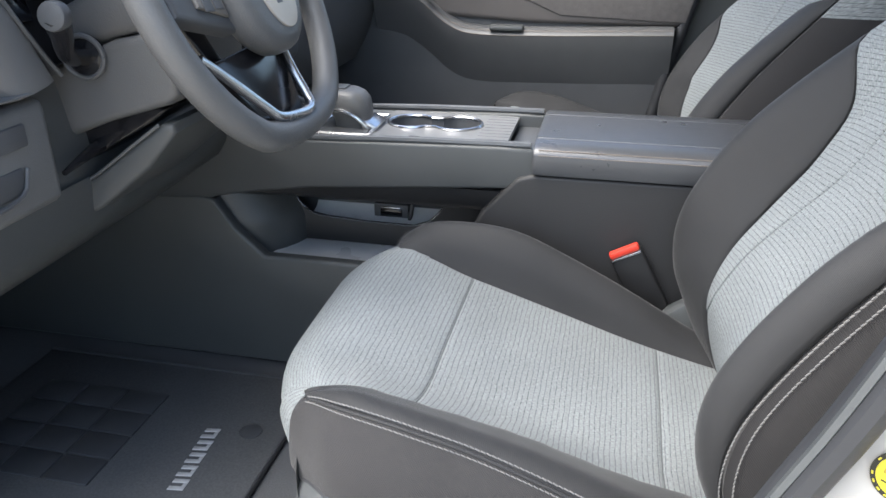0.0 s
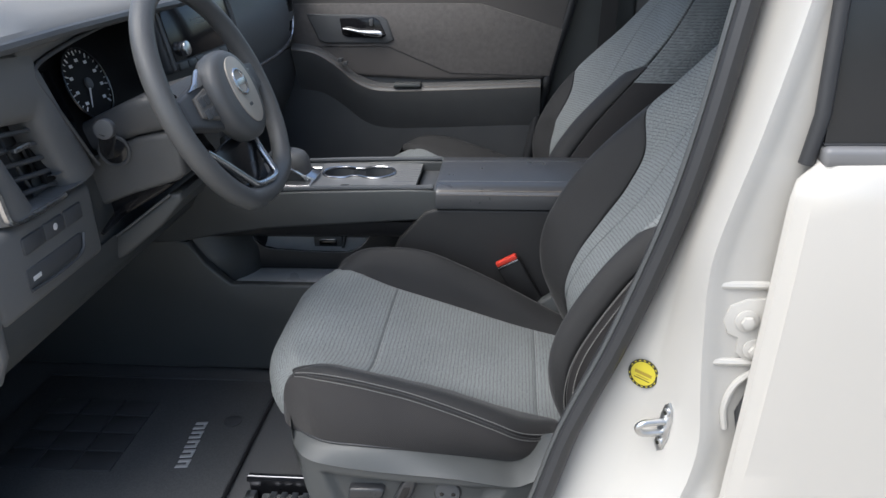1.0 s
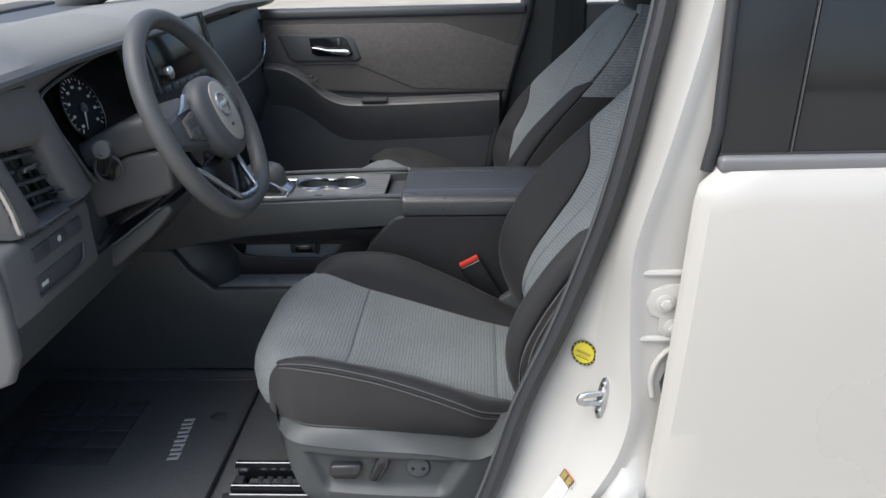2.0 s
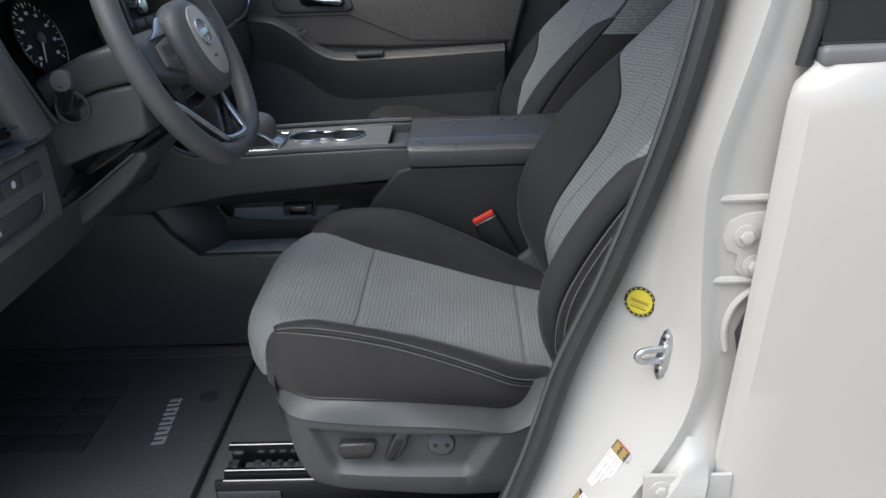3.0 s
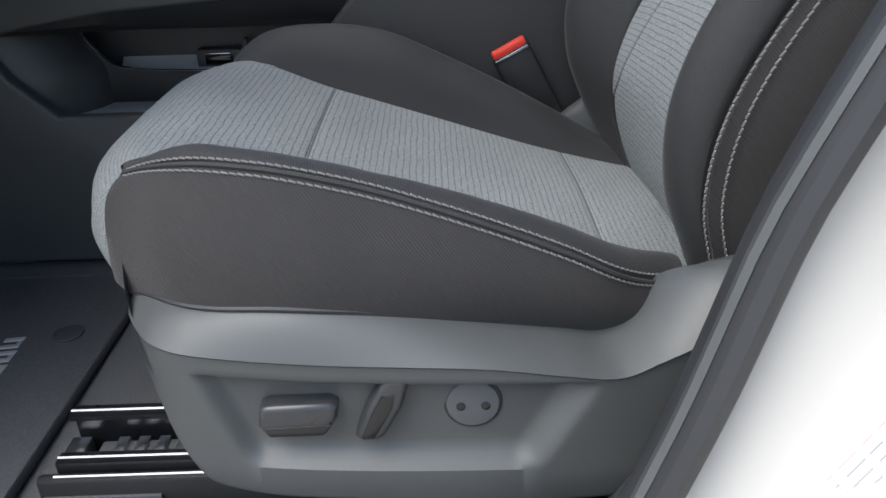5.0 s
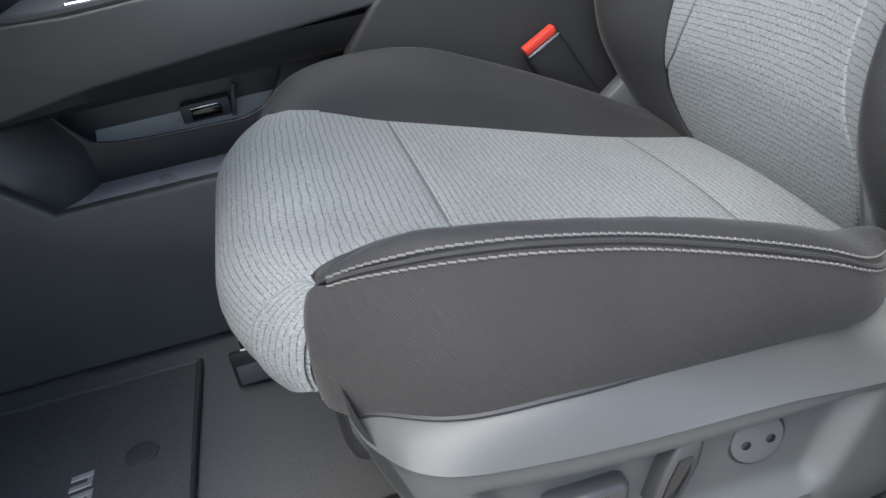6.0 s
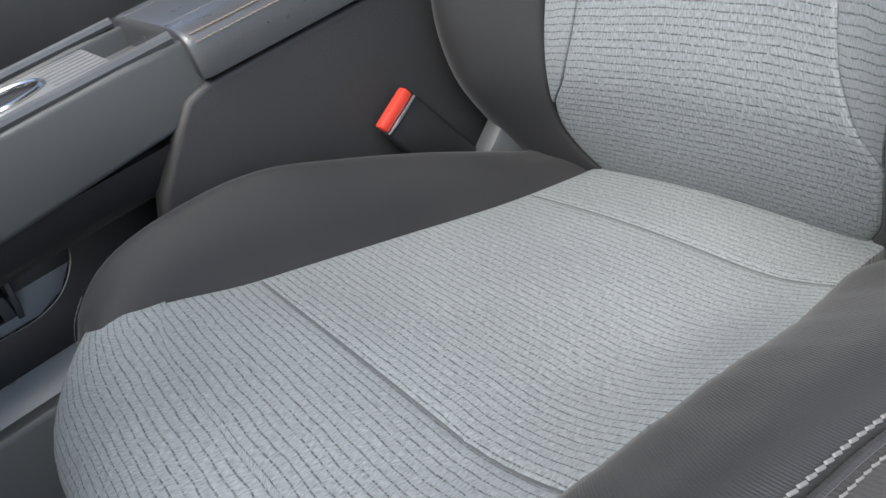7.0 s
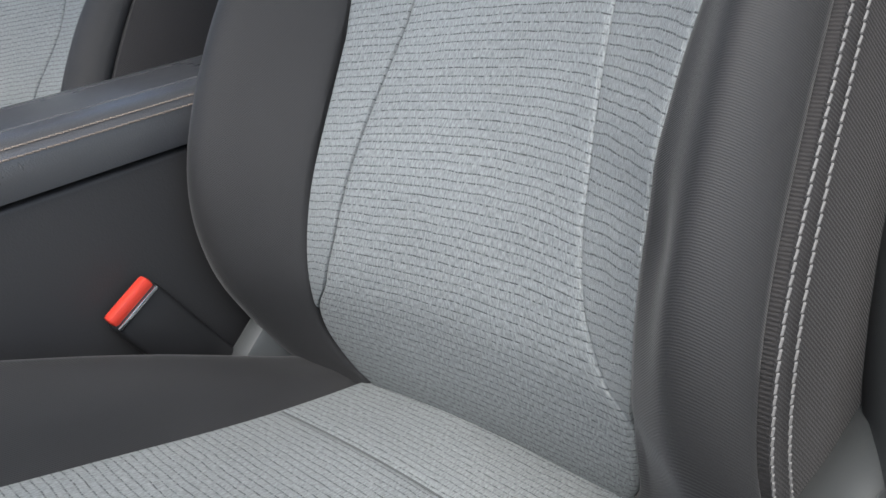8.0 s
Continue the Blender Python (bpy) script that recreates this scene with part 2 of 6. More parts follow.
def moved(bm, m):
    bmesh.ops.transform(bm, matrix=m, verts=bm.verts[:])
    return bm


def join(*bms):
    out = bmesh.new()
    for bm in bms:
        d = bpy.data.meshes.new("tmp")
        bm.to_mesh(d)
        bm.free()
        out.from_mesh(d)
        bpy.data.meshes.remove(d)
    return out


def prism(outline, depth, bev=0.003, seg=2):
    """A plate: a closed outline in x, y, raised along z by depth, with rounded rims."""
    bm = bmesh.new()
    vs = [bm.verts.new((x, y, 0)) for x, y in outline]
    f = bm.faces.new(vs)
    r = bmesh.ops.extrude_face_region(bm, geom=[f])
    top = [v for v in r["geom"] if isinstance(v, bmesh.types.BMVert)]
    for v in top:
        v.co.z += depth
    bmesh.ops.recalc_face_normals(bm, faces=bm.faces[:])
    if bev:
        edges = [e for e in bm.edges if abs(e.verts[0].co.z - e.verts[1].co.z) < 1e-9]
        bmesh.ops.bevel(bm, geom=edges, offset=bev, segments=seg, profile=0.5, affect="EDGES")
    return bm


def side_plate(outline_xz, y0, depth, bev=0.003, seg=2):
    """A plate from an outline in x, z at y0 that grows by depth towards +y (or -y if negative)."""
    bm = prism(outline_xz, abs(depth), bev, seg)
    s = 1 if depth > 0 else -1
    for v in bm.verts:
        v.co = (v.co.x, y0 + s * v.co.z, v.co.y)
    bmesh.ops.recalc_face_normals(bm, faces=bm.faces[:])
    return bm


def tube(pts, r, n=8, ends=True):
    """A round bar along a line of points. r: one radius or one for each point."""
    pts = [Vector(p) for p in pts]
    rr = r if isinstance(r, (list, tuple)) else [r] * len(pts)
    rows, up = [], None
    for i, p in enumerate(pts):
        d = (pts[min(i + 1, len(pts) - 1)] - pts[max(i - 1, 0)]).normalized()
        if up is None:
            up = d.orthogonal().normalized()
        up = (up - d * up.dot(d)).normalized()
        w = d.cross(up)
        rows.append([p + rr[i] * (math.cos(2 * math.pi * k / n) * up + math.sin(2 * math.pi * k / n) * w) for k in range(n)])
    return grid(rows, closed=True, caps=ends)


def disc(centre, normal, r, depth, bev=0.002, n=32, r2=None):
    """A round plate with its base at centre, standing along normal."""
    bm = prism([(r * math.cos(2 * math.pi * k / n), (r2 or r) * math.sin(2 * math.pi * k / n)) for k in range(n)], depth, bev)
    q = Vector(normal).normalized().to_track_quat("Z", "Y").to_matrix().to_4x4()
    return moved(bm, Matrix.Translation(centre) @ q)


def curve(keys):
    """Smooth curve through (t, value...) keys by cubic steps."""
    ks = [k[0] for k in keys]
    vals = [np.array(k[1:], float) for k in keys]
    d = []
    for i in range(len(keys)):
        a, b = max(i - 1, 0), min(i + 1, len(keys) - 1)
        d.append((vals[b] - vals[a]) / (ks[b] - ks[a]))

    def at(t):
        t = min(max(t, ks[0]), ks[-1])
        i = 0
        while i < len(ks) - 2 and t > ks[i + 1]:
            i += 1
        h = ks[i + 1] - ks[i]
        u = (t - ks[i]) / h
        v = (2 * u**3 - 3 * u**2 + 1) * vals[i] + (u**3 - 2 * u**2 + u) * h * d[i] + (3 * u**2 - 2 * u**3) * vals[i + 1] + (u**3 - u**2) * h * d[i + 1]
        return v if len(v) > 1 else float(v[0])

    return at


def rail(points, n):
    """n points spread evenly along a smooth line through the given ones."""
    P = [Vector(p) for p in points]
    ts = [0.0]
    for a, b in zip(P, P[1:]):
        ts.append(ts[-1] + (b - a).length)
    c = curve([(t, *p) for t, p in zip(ts, P)])
    return [Vector(c(ts[-1] * i / (n - 1))) for i in range(n)]


def stitches(points, out, length=0.0050, gap=0.0003, r=0.00075, twist=0.0007):
    """A row of short thread stitches along a line, standing on the surface towards out."""
    P = [Vector(p) for p in points]
    verts, faces = [], []
    acc = 0.0
    for a, b in zip(P, P[1:]):
        seg = (b - a).length
        d = (b - a).normalized()
        o = Vector(out)
        o = (o - d * o.dot(d)).normalized()
        s = d.cross(o)
        t = acc
        while t + length <= seg + length * 0.5:
            base = len(verts)
            for f, w, hgt in ((0.0, 0.9, 0.0), (0.14, 1.0, 1.0), (0.86, 1.0, 1.0), (1.0, 0.9, 0.0)):
                c = a + d * (t + f * length) + s * (f - 0.5) * twist
                for k in (-1, 0, 1):
                    verts.append(c + s * (k * r * w) + o * (r * 1.1 * hgt * (1.0 if k == 0 else 0.45) - r * 0.2))
            for i in range(3):
                for k in range(2):
                    q = base + i * 3 + k
                    faces.append((q, q + 1, q + 4, q + 3))
            t += length + gap
        acc = t - seg
    return raw(verts, faces)


def text(body, size, m, mat, parent, name="lettering", depth=0.0006):
    cu = bpy.data.curves.new(name, "FONT")
    cu.body, cu.size, cu.extrude = body, size, depth
    cu.align_x, cu.align_y = "CENTER", "CENTER"
    ob = new(name, cu)
    dg = bpy.context.evaluated_depsgraph_get()
    me = bpy.data.meshes.new_from_object(ob.evaluated_get(dg))
    bpy.data.objects.remove(ob)
    me.materials.clear()
    o = part(name, me, mat, parent, smooth=False)
    o.matrix_world = m
    return o


# ---- seats ----
CEN = -0.03  # the car's middle line


def edged(n, e=0.012):
    """Steps from 0 to 1, closer at both ends."""
    inner = [e * 3 + (1 - 6 * e) * i / (n - 1) for i in range(n)]
    return [0.0, e * 0.45, e * 1.3] + inner + [1 - e * 1.3, 1 - e * 0.45, 1.0]


def padded(fn, us, vs, up, tuck=0.014, dip=0.0075, free="", hems="abcd"):
    """A sewn panel: fn(u, v) over the steps, its rims drawn in towards the foam. free: rims left flat, of a(u0) b(u1) c(v0) d(v1)."""
    rows = [[Vector(fn(u, v)) for v in vs] for u in us]
    n, k = len(rows), len(rows[0])
    up = Vector(up)
    out = []
    for i in range(n):
        line = []
        for j in range(k):
            a = rows[min(i + 1, n - 1)][j] - rows[max(i - 1, 0)][j]
            b = rows[i][min(j + 1, k - 1)] - rows[i][max(j - 1, 0)]
            nn = a.cross(b)
            nn = nn.normalized() if nn.length > 1e-12 else up.normalized()
            if nn.dot(up) < 0:
                nn = -nn
            line.append(nn)
        out.append(line)
    d0 = {0: 1.0, 1: 0.6, 2: 0.18}
    res = []
    uvrow = []
    vlen = [0.0]
    mid = k // 2
    for i in range(1, n):
        vlen.append(vlen[-1] + (rows[i][mid] - rows[i - 1][mid]).length)
    ulen = [0.0]
    mi = n // 2
    for j in range(1, k):
        ulen.append(ulen[-1] + (rows[mi][j] - rows[mi][j - 1]).length)
    for i in range(n):
        r, uvr = [], []
        for j in range(k):
            w = 0.0
            if "a" not in free:
                w = max(w, d0.get(i, 0))
            if "b" not in free:
                w = max(w, d0.get(n - 1 - i, 0))
            if "c" not in free:
                w = max(w, d0.get(j, 0))
            if "d" not in free:
                w = max(w, d0.get(k - 1 - j, 0))
            r.append(rows[i][j] - out[i][j] * dip * w)
            uvr.append((ulen[j], vlen[i]))
        res.append(r)
        uvrow.append(uvr)
    # turned-in hem all round
    def hem(p, nn):
        return p - nn * tuck
    if "a" in hems:
        res, out, uvrow = [[hem(p, m) for p, m in zip(res[0], out[0])]] + res, [out[0]] + out, [uvrow[0]] + uvrow
    if "b" in hems:
        res, out, uvrow = res + [[hem(p, m) for p, m in zip(res[-1], out[-1])]], out + [out[-1]], uvrow + [uvrow[-1]]
    for i in range(len(res)):
        head, tail = ("c" in hems), ("d" in hems)
        r, m, q = res[i], out[i], uvrow[i]
        res[i] = ([hem(r[0], m[0])] if head else []) + r + ([hem(r[-1], m[-1])] if tail else [])
        uvrow[i] = ([q[0]] if head else []) + q + ([q[-1]] if tail else [])
    kk = len(res[0])
    verts = [p for r in res for p in r]
    faces = [(a * kk + b, a * kk + b + 1, (a + 1) * kk + b + 1, (a + 1) * kk + b) for a in range(len(res) - 1) for b in range(kk - 1)]
    # face outwards
    a, b = res[n // 2][k // 2], res[n // 2][k // 2 + 1]
    c = res[n // 2 + 1][k // 2]
    if (b - a).cross(c - a).dot(out[n // 2][k // 2]) < 0:
        faces = [tuple(reversed(f)) for f in faces]
    return raw(verts, faces, [q for r in uvrow for q in r])


# lengthwise line of the cushion (front underside, nose, top, back edge)
CUSH = rail([(-0.462, 0, 0.222), (-0.478, 0, 0.229), (-0.4865, 0, 0.245), (-0.4890, 0, 0.265), (-0.479, 0, 0.293), (-0.450, 0, 0.313), (-0.405, 0, 0.313),
             (-0.315, 0, 0.286), (-0.200, 0, 0.248), (-0.100, 0, 0.214), (-0.050, 0, 0.199), (0.020, 0, 0.181), (0.075, 0, 0.170)], 160)
CUSH_TOP = max(range(len(CUSH)), key=lambda i: CUSH[i].z) - 4
out_edge = curve([(-0.50, -0.622), (-0.470, -0.627), (-0.448, -0.629), (-0.433, -0.628), (-0.420, -0.626), (-0.411, -0.623), (-0.398, -0.618), (-0.383, -0.612), (-0.36, -0.606), (-0.32, -0.600), (-0.22, -0.590), (-0.14, -0.579), (-0.06, -0.557), (0.0, -0.542), (0.08, -0.535)])
in_edge = curve([(-0.50, -0.205), (-0.480, -0.232), (-0.462, -0.249), (-0.44, -0.253), (-0.36, -0.255), (-0.30, -0.255), (0.08, -0.250)])
crest_in = curve([(-0.452, 0.255), (-0.445, 0.285), (-0.43, 0.313), (-0.39, 0.340), (-0.325, 0.347), (-0.257, 0.338), (-0.19, 0.309), (-0.115, 0.271), (-0.06, 0.240), (0.0, 0.206), (0.06, 0.180)])
seam_z = curve([(-0.445, 0.285), (-0.430, 0.300), (-0.420, 0.318), (-0.411, 0.330), (-0.36, 0.347), (-0.31, 0.347), (-0.275, 0.341), (-0.24, 0.331), (-0.2, 0.317), (-0.158, 0.301), (-0.114, 0.282), (-0.083, 0.264), (-0.055, 0.247), (-0.03, 0.237)])
seam_y = curve([(-0.445, -0.633), (-0.43, -0.633), (-0.411, -0.634), (-0.36, -0.663), (-0.31, -0.675), (-0.275, -0.678), (-0.24, -0.677), (-0.2, -0.677), (-0.158, -0.678), (-0.114, -0.678), (-0.083, -0.672), (-0.055, -0.653), (-0.03, -0.634)])
side_bottom = curve([(-0.44, 0.270), (-0.425, 0.2675), (-0.405, 0.2645), (-0.36, 0.262), (-0.30, 0.263), (-0.24, 0.254), (-0.18, 0.240), (-0.12, 0.225), (-0.09, 0.217), (-0.06, 0.219), (-0.03, 0.240)])
side_foot = curve([(-0.44, -0.632), (-0.41, -0.660), (-0.36, -0.697), (-0.30, -0.708), (-0.24, -0.701), (-0.18, -0.687), (-0.12, -0.671), (-0.09, -0.662), (-0.06, -0.653), (-0.03, -0.637)])


def cush_top(x):
    """Height of the insert at x, on its top side."""
    best = min((p for p in CUSH[CUSH_TOP:]), key=lambda p: abs(p.x - x))
    return best.z


def cush_i(x):
    return min(range(CUSH_TOP, len(CUSH)), key=lambda i: abs(CUSH[i].x - x)) / (len(CUSH) - 1)


def cushion_point(t, w):
    """t: along the cushion, w: 0 at the inner rim of the insert, 1 at the outer."""
    t = max(t, 0.062 * max(0.0, (w - 0.72) / 0.28) ** 2)
    f = t * (len(CUSH) - 1)
    i = min(int(f), len(CUSH) - 2)
    p = CUSH[i].lerp(CUSH[i + 1], f - i)
    front = min(1.0, max(0.0, (0.42 + t * -1.0) / 0.42)) if t < 0.42 else 0.0
    xi = p.x if t > 0.26 else max(-0.5, min(p.x, -0.44 - 0.06 * min(1, (0.26 - t) / 0.10)))
    y0, y1 = in_edge(xi), out_edge(xi)
    y = y0 + (y1 - y0) * w
    dy = min(0.232, abs(y - (y0 + y1) / 2))
    bow = (0.044 if y < (y0 + y1) / 2 else 0.036) * max(0.0, (dy - 0.08) / 0.115) ** 2 * (1.0 if t < 0.2 else 0.5 + 0.5 * math.cos(math.pi * min(1.0, (t - 0.2) / 0.22)))
    ease = min(1.0, max(0.0, (t - 0.33) / 0.20))
    ease = ease * ease * (3 - 2 * ease)
    sag = 0.002 * (1 - (2 * w - 1) ** 2) * ease - 0.008 * math.sin(math.pi * min(1.0, w * 1.15)) * min(1.0, max(0.0, (p.x + 0.20) / 0.12)) - 0.006 * math.sin(math.pi * w) * (1 - ease)
    skew = 0.003 * (2 * w - 1) * (1.0 if t < 0.2 else 0.5 + 0.5 * math.cos(math.pi * min(1.0, (t - 0.2) / 0.22)))
    lift = front_lift(p.x) * (max(0.0, (w - 0.74) / 0.26) ** 1.7 if t > 0.2 else 0.0)
    return (p.x + bow + skew, y, p.z - sag + lift)


def inner_bolster(u, v):
    x = -0.452 + 0.512 * u
    zc = crest_in(x)
    zb = min(cush_top(x), zc - 0.004) - 0.004
    yb = in_edge(max(x, -0.41)) + 0.003
    prof = curve([(0, yb - 0.012, zb - 0.012), (0.10, yb, zb), (0.32, yb + 0.016, zb + 0.60 * (zc - zb)), (0.52, yb + 0.036, zc - 0.003), (0.60, yb + 0.046, zc),
                  (0.70, yb + 0.062, zc - 0.008), (0.82, yb + 0.082, zc - 0.045), (1.0, yb + 0.090, min(zc - 0.10, 0.20))])
    y, z = prof(v)
    pinch = max(0.0, (0.06 - u) / 0.06)
    return (x + pinch * 0.012 * abs(v - 0.55), y, z)


rim_lift = curve([(-0.46, 0.0), (-0.44, 0.006), (-0.42, 0.013), (-0.40, 0.020), (-0.36, 0.028), (-0.30, 0.030), (-0.24, 0.033), (-0.18, 0.033), (-0.12, 0.025), (-0.06, 0.015), (0.0, 0.006), (0.06, 0.002)])


def front_lift(x):
    """Rise of the insert's outer rim onto the foam of the outer bolster."""
    return rim_lift(x)


def outer_top(u, v):
    x = -0.413 + 0.391 * u
    yb, zb = out_edge(x), cush_top(x) - 0.002
    ys, zs = seam_y(x), seam_z(x)
    k = min(1.0, max(0.1, (yb - ys) / 0.06)) * (1 + 0.45 * min(1.0, max(0.0, (x + 0.24) / 0.12)))
    zb = zb + front_lift(x)
    prof = curve([(0, yb + 0.006, zb - 0.007), (0.09, yb - 0.002, zb + 0.006), (0.45, 0.55 * yb + 0.45 * ys, 0.55 * zb + 0.45 * zs + 0.011 * k), (0.72, 0.28 * yb + 0.72 * ys, 0.28 * zb + 0.72 * zs + 0.013 * k), (0.90, 0.10 * yb + 0.90 * ys, 0.10 * zb + 0.90 * zs + 0.0075 * k), (1.0, ys, zs)])
    y, z = prof(v)
    return (x, y, z)


side_front = curve([(0.0, -0.4125), (0.05, -0.4180), (0.11, -0.4235), (0.20, -0.4280), (0.35, -0.4310), (0.6, -0.4328), (0.85, -0.4335), (1.0, -0.4320)])


def outer_side(u, v):
    """The upright side of the outer bolster, rounded at its front end and turned in behind the gusset."""
    xf = side_front(v)
    x = xf + (-0.020 - xf) * u
    col = -0.412 + 0.392 * u
    ys, zs, zb = seam_y(x), seam_z(col), side_bottom(x)
    ys = ys + (side_foot(x) - ys) * v
    bulge = 0.009 * math.sin(math.pi * min(1, v * 1.1)) * min(1, 6 * u + 0.2) * min(1, 8 * (1 - u) + 0.1)
    turn = max(0.0, 1 - u / 0.022) ** 2 * min(1.0, 0.25 + 5 * v)
    return (x + 0.007 * turn, ys - 0.003 - bulge + 0.018 * turn, zs + (min(zb, zs - 0.004) - 0.012 - zs) * v)


# backrest: middle line x(z), and how far the side wings stand forward
back_x = curve([(0.12, 0.055), (0.16, 0.042), (0.20, 0.029), (0.25, 0.019), (0.30, 0.019), (0.36, 0.044), (0.42, 0.086), (0.512, 0.150), (0.60, 0.205), (0.68, 0.246), (0.74, 0.278), (0.775, 0.305), (0.80, 0.33)])
wing = curve([(0.12, 0.0), (0.16, 0.008), (0.20, 0.024), (0.25, 0.038), (0.30, 0.056), (0.36, 0.084), (0.42, 0.108), (0.50, 0.116), (0.56, 0.102), (0.61, 0.080), (0.66, 0.052), (0.72, 0.030), (0.80, 0.012)])
half = curve([(0.12, 0.180), (0.16, 0.218), (0.20, 0.240), (0.25, 0.251), (0.32, 0.255), (0.45, 0.257), (0.56, 0.254), (0.64, 0.242), (0.70, 0.224), (0.745, 0.194), (0.775, 0.150), (0.80, 0.12)])
half_o = lambda z: half(z) - 0.018 * min(1.0, max(0.0, (z - 0.17) / 0.06))
border = curve([(0.12, 0.120), (0.17, 0.132), (0.20, 0.147), (0.24, 0.155), (0.30, 0.148), (0.40, 0.146), (0.50, 0.150), (0.56, 0.160), (0.61, 0.195), (0.64, 0.240), (0.80, 0.26)])
border_o = curve([(0.12, 0.106), (0.17, 0.122), (0.20, 0.138), (0.24, 0.146), (0.30, 0.154), (0.36, 0.162), (0.42, 0.168), (0.48, 0.176), (0.53, 0.196), (0.57, 0.226), (0.60, 0.245), (0.80, 0.25)])
tuckseam = curve([(0.12, 0.120), (0.26, 0.140), (0.29, 0.132), (0.33, 0.119), (0.41, 0.108), (0.48, 0.095), (0.52, 0.098), (0.60, 0.118), (0.68, 0.130), (0.80, 0.10)])
YB = -0.400
wing_root = curve([(0.12, 0.118), (0.17, 0.130), (0.20, 0.145), (0.24, 0.154), (0.30, 0.150), (0.40, 0.146), (0.50, 0.148), (0.60, 0.140), (0.70, 0.125), (0.80, 0.10)])


def forward(z, w):
    """How far the face stands before the middle line at side offset w."""
    h = half(z) if w > 0 else half_o(z)
    outer = w < 0
    b, o = min(wing_root(z) + (0.018 * min(1.0, max(0.0, (z - 0.28) / 0.12)) if w < 0 else 0.0), h - 0.035), wing(z)
    w = abs(w)
    root = 0.24 + (0.36 * min(1.0, max(0.0, (z - 0.30) / 0.12)) if outer else 0.0)
    if w <= b:
        return root * o * (w / b) ** 2
    f = curve([(0, root), (0.28, max(0.66, root + 0.16)), (0.52, 0.95), (0.66, 1.0), (0.84, 0.92), (0.94, 0.80), (1.0, 0.66)])
    return o * f((w - b) / (h - b))


def back_point(z, w):
    return (back_x(z) - forward(z, w), YB + w, z)


Z0, Z1, ZN = 0.150, 0.775, 0.640


def build_seat(name, label, mirror):
    seat = thing(name, label, "car seat", group="front seats")
    flip = (lambda p: (p[0], 2 * CEN - p[1], p[2])) if mirror else (lambda p: p)

    def F(fn):
        return lambda u, v: flip(fn(u, v))

    # cushion
    t1, t2 = cush_i(-0.312), cush_i(-0.053)
    us = edged(26, 0.012)
    vs = edged(22, 0.01)
    front = padded(F(lambda u, v: cushion_point(t1 * u, v)), edged(60, 0.010), vs, (-0.5, 0, 1), tuck=0.010, dip=0.0018, free="a", hems="b")
    kk = len(vs)
    for lp, q in zip(front.loops, front.uv_layers[0].data):
        row = lp.vertex_index // kk
        along = front.vertices[lp.vertex_index].co.x - front.vertices[row * kk + kk // 2].co.x
        q.uv = (q.uv[0], q.uv[1] + along * min(1.0, max(0.0, (row / 66 - 0.2) / 0.35)))
    part("cushion_front_panel", front, RIB, seat, "ribbed grey cloth")
    tg = cush_i(-0.452)
    gusset = padded(F(lambda u, v: tuple(Vector(cushion_point(0.004 + (tg - 0.004) * u, 0.89 + 0.07 * max(0.0, u - 0.45) + (0.108 - 0.07 * max(0.0, u - 0.45)) * v)) + Vector((-0.0030, -0.0012 if not mirror else 0.0012, 0.0012)))), edged(40, 0.010), edged(8, 0.05), (-0.8, -0.4 if not mirror else 0.4, 0.3), dip=0.0020, hems="")
    for lp in gusset.uv_layers[0].data:
        lp.uv = (lp.uv[1], lp.uv[0])
    part("corner_gusset", gusset, RIB, seat, "ribbed grey cloth turned sideways")
    part("cushion_middle_panel", padded(F(lambda u, v: cushion_point(t1 + (t2 - t1) * u, v)), us, vs, (0, 0, 1), dip=0.0018), RIB, seat, "ribbed grey cloth")
    part("cushion_rear_panel", padded(F(lambda u, v: cushion_point(t2 + (1 - t2) * u, v)), edged(12, 0.03), vs, (0, 0, 1), dip=0.0018, free="b"), RIB, seat, "ribbed grey cloth")
    part("inner_bolster", padded(F(inner_bolster), edged(50, 0.008), edged(22, 0.01), (0, 0, 1), tuck=0.01, hems="bcd"), KNIT, seat, "charcoal knit cloth")
    part("outer_bolster", padded(F(outer_top), edged(44, 0.006), edged(12, 0.02), (0, 0, 1), tuck=0.01, dip=0.002, hems="bd"), KNIT, seat, "charcoal knit cloth")
    part("cushion_side", padded(F(outer_side), [0.0, 0.003, 0.007, 0.012, 0.018] + edged(60, 0.006)[4:], edged(24, 0.012), flip((0, -1, 0)) if not mirror else (0, 1, 0), tuck=0.01, dip=0.002, free="a", hems="bc"), TRICOT, seat, "charcoal side cloth")
    for tt in (t1, t2):
        part("seam", tube([Vector(flip(cushion_point(tt, 0.01 + 0.98 * q / 30))) + Vector((0, 0, -0.0026)) for q in range(31)], 0.0015, 6), SEAM, seat, "sewn seam")
    # backrest
    zs = [Z0 + (Z1 - Z0) * q for q in edged(44, 0.008)]

    def strip(lo, hi, za, zb):
        return lambda u, v: flip(back_point(za + (zb - za) * u, lo(za + (zb - za) * u) + (hi(za + (zb - za) * u) - lo(za + (zb - za) * u)) * v))

    bd = lambda z: min(border(z), half(z) - 0.005)
    bo = lambda z: min(border_o(z), half_o(z) - 0.005)
    ts = lambda z: min(tuckseam(z), bd(z) - 0.012)

    def centre(z, rim):
        k = min(1.0, max(0.0, (z - 0.256) / 0.035))
        k = k * k * (3 - 2 * k)
        return rim(z) + (ts(z) - rim(z)) * k

    ci, co = (lambda z: centre(z, bd)), (lambda z: centre(z, bo))
    nu, nv = edged(44, 0.006), edged(14, 0.015)
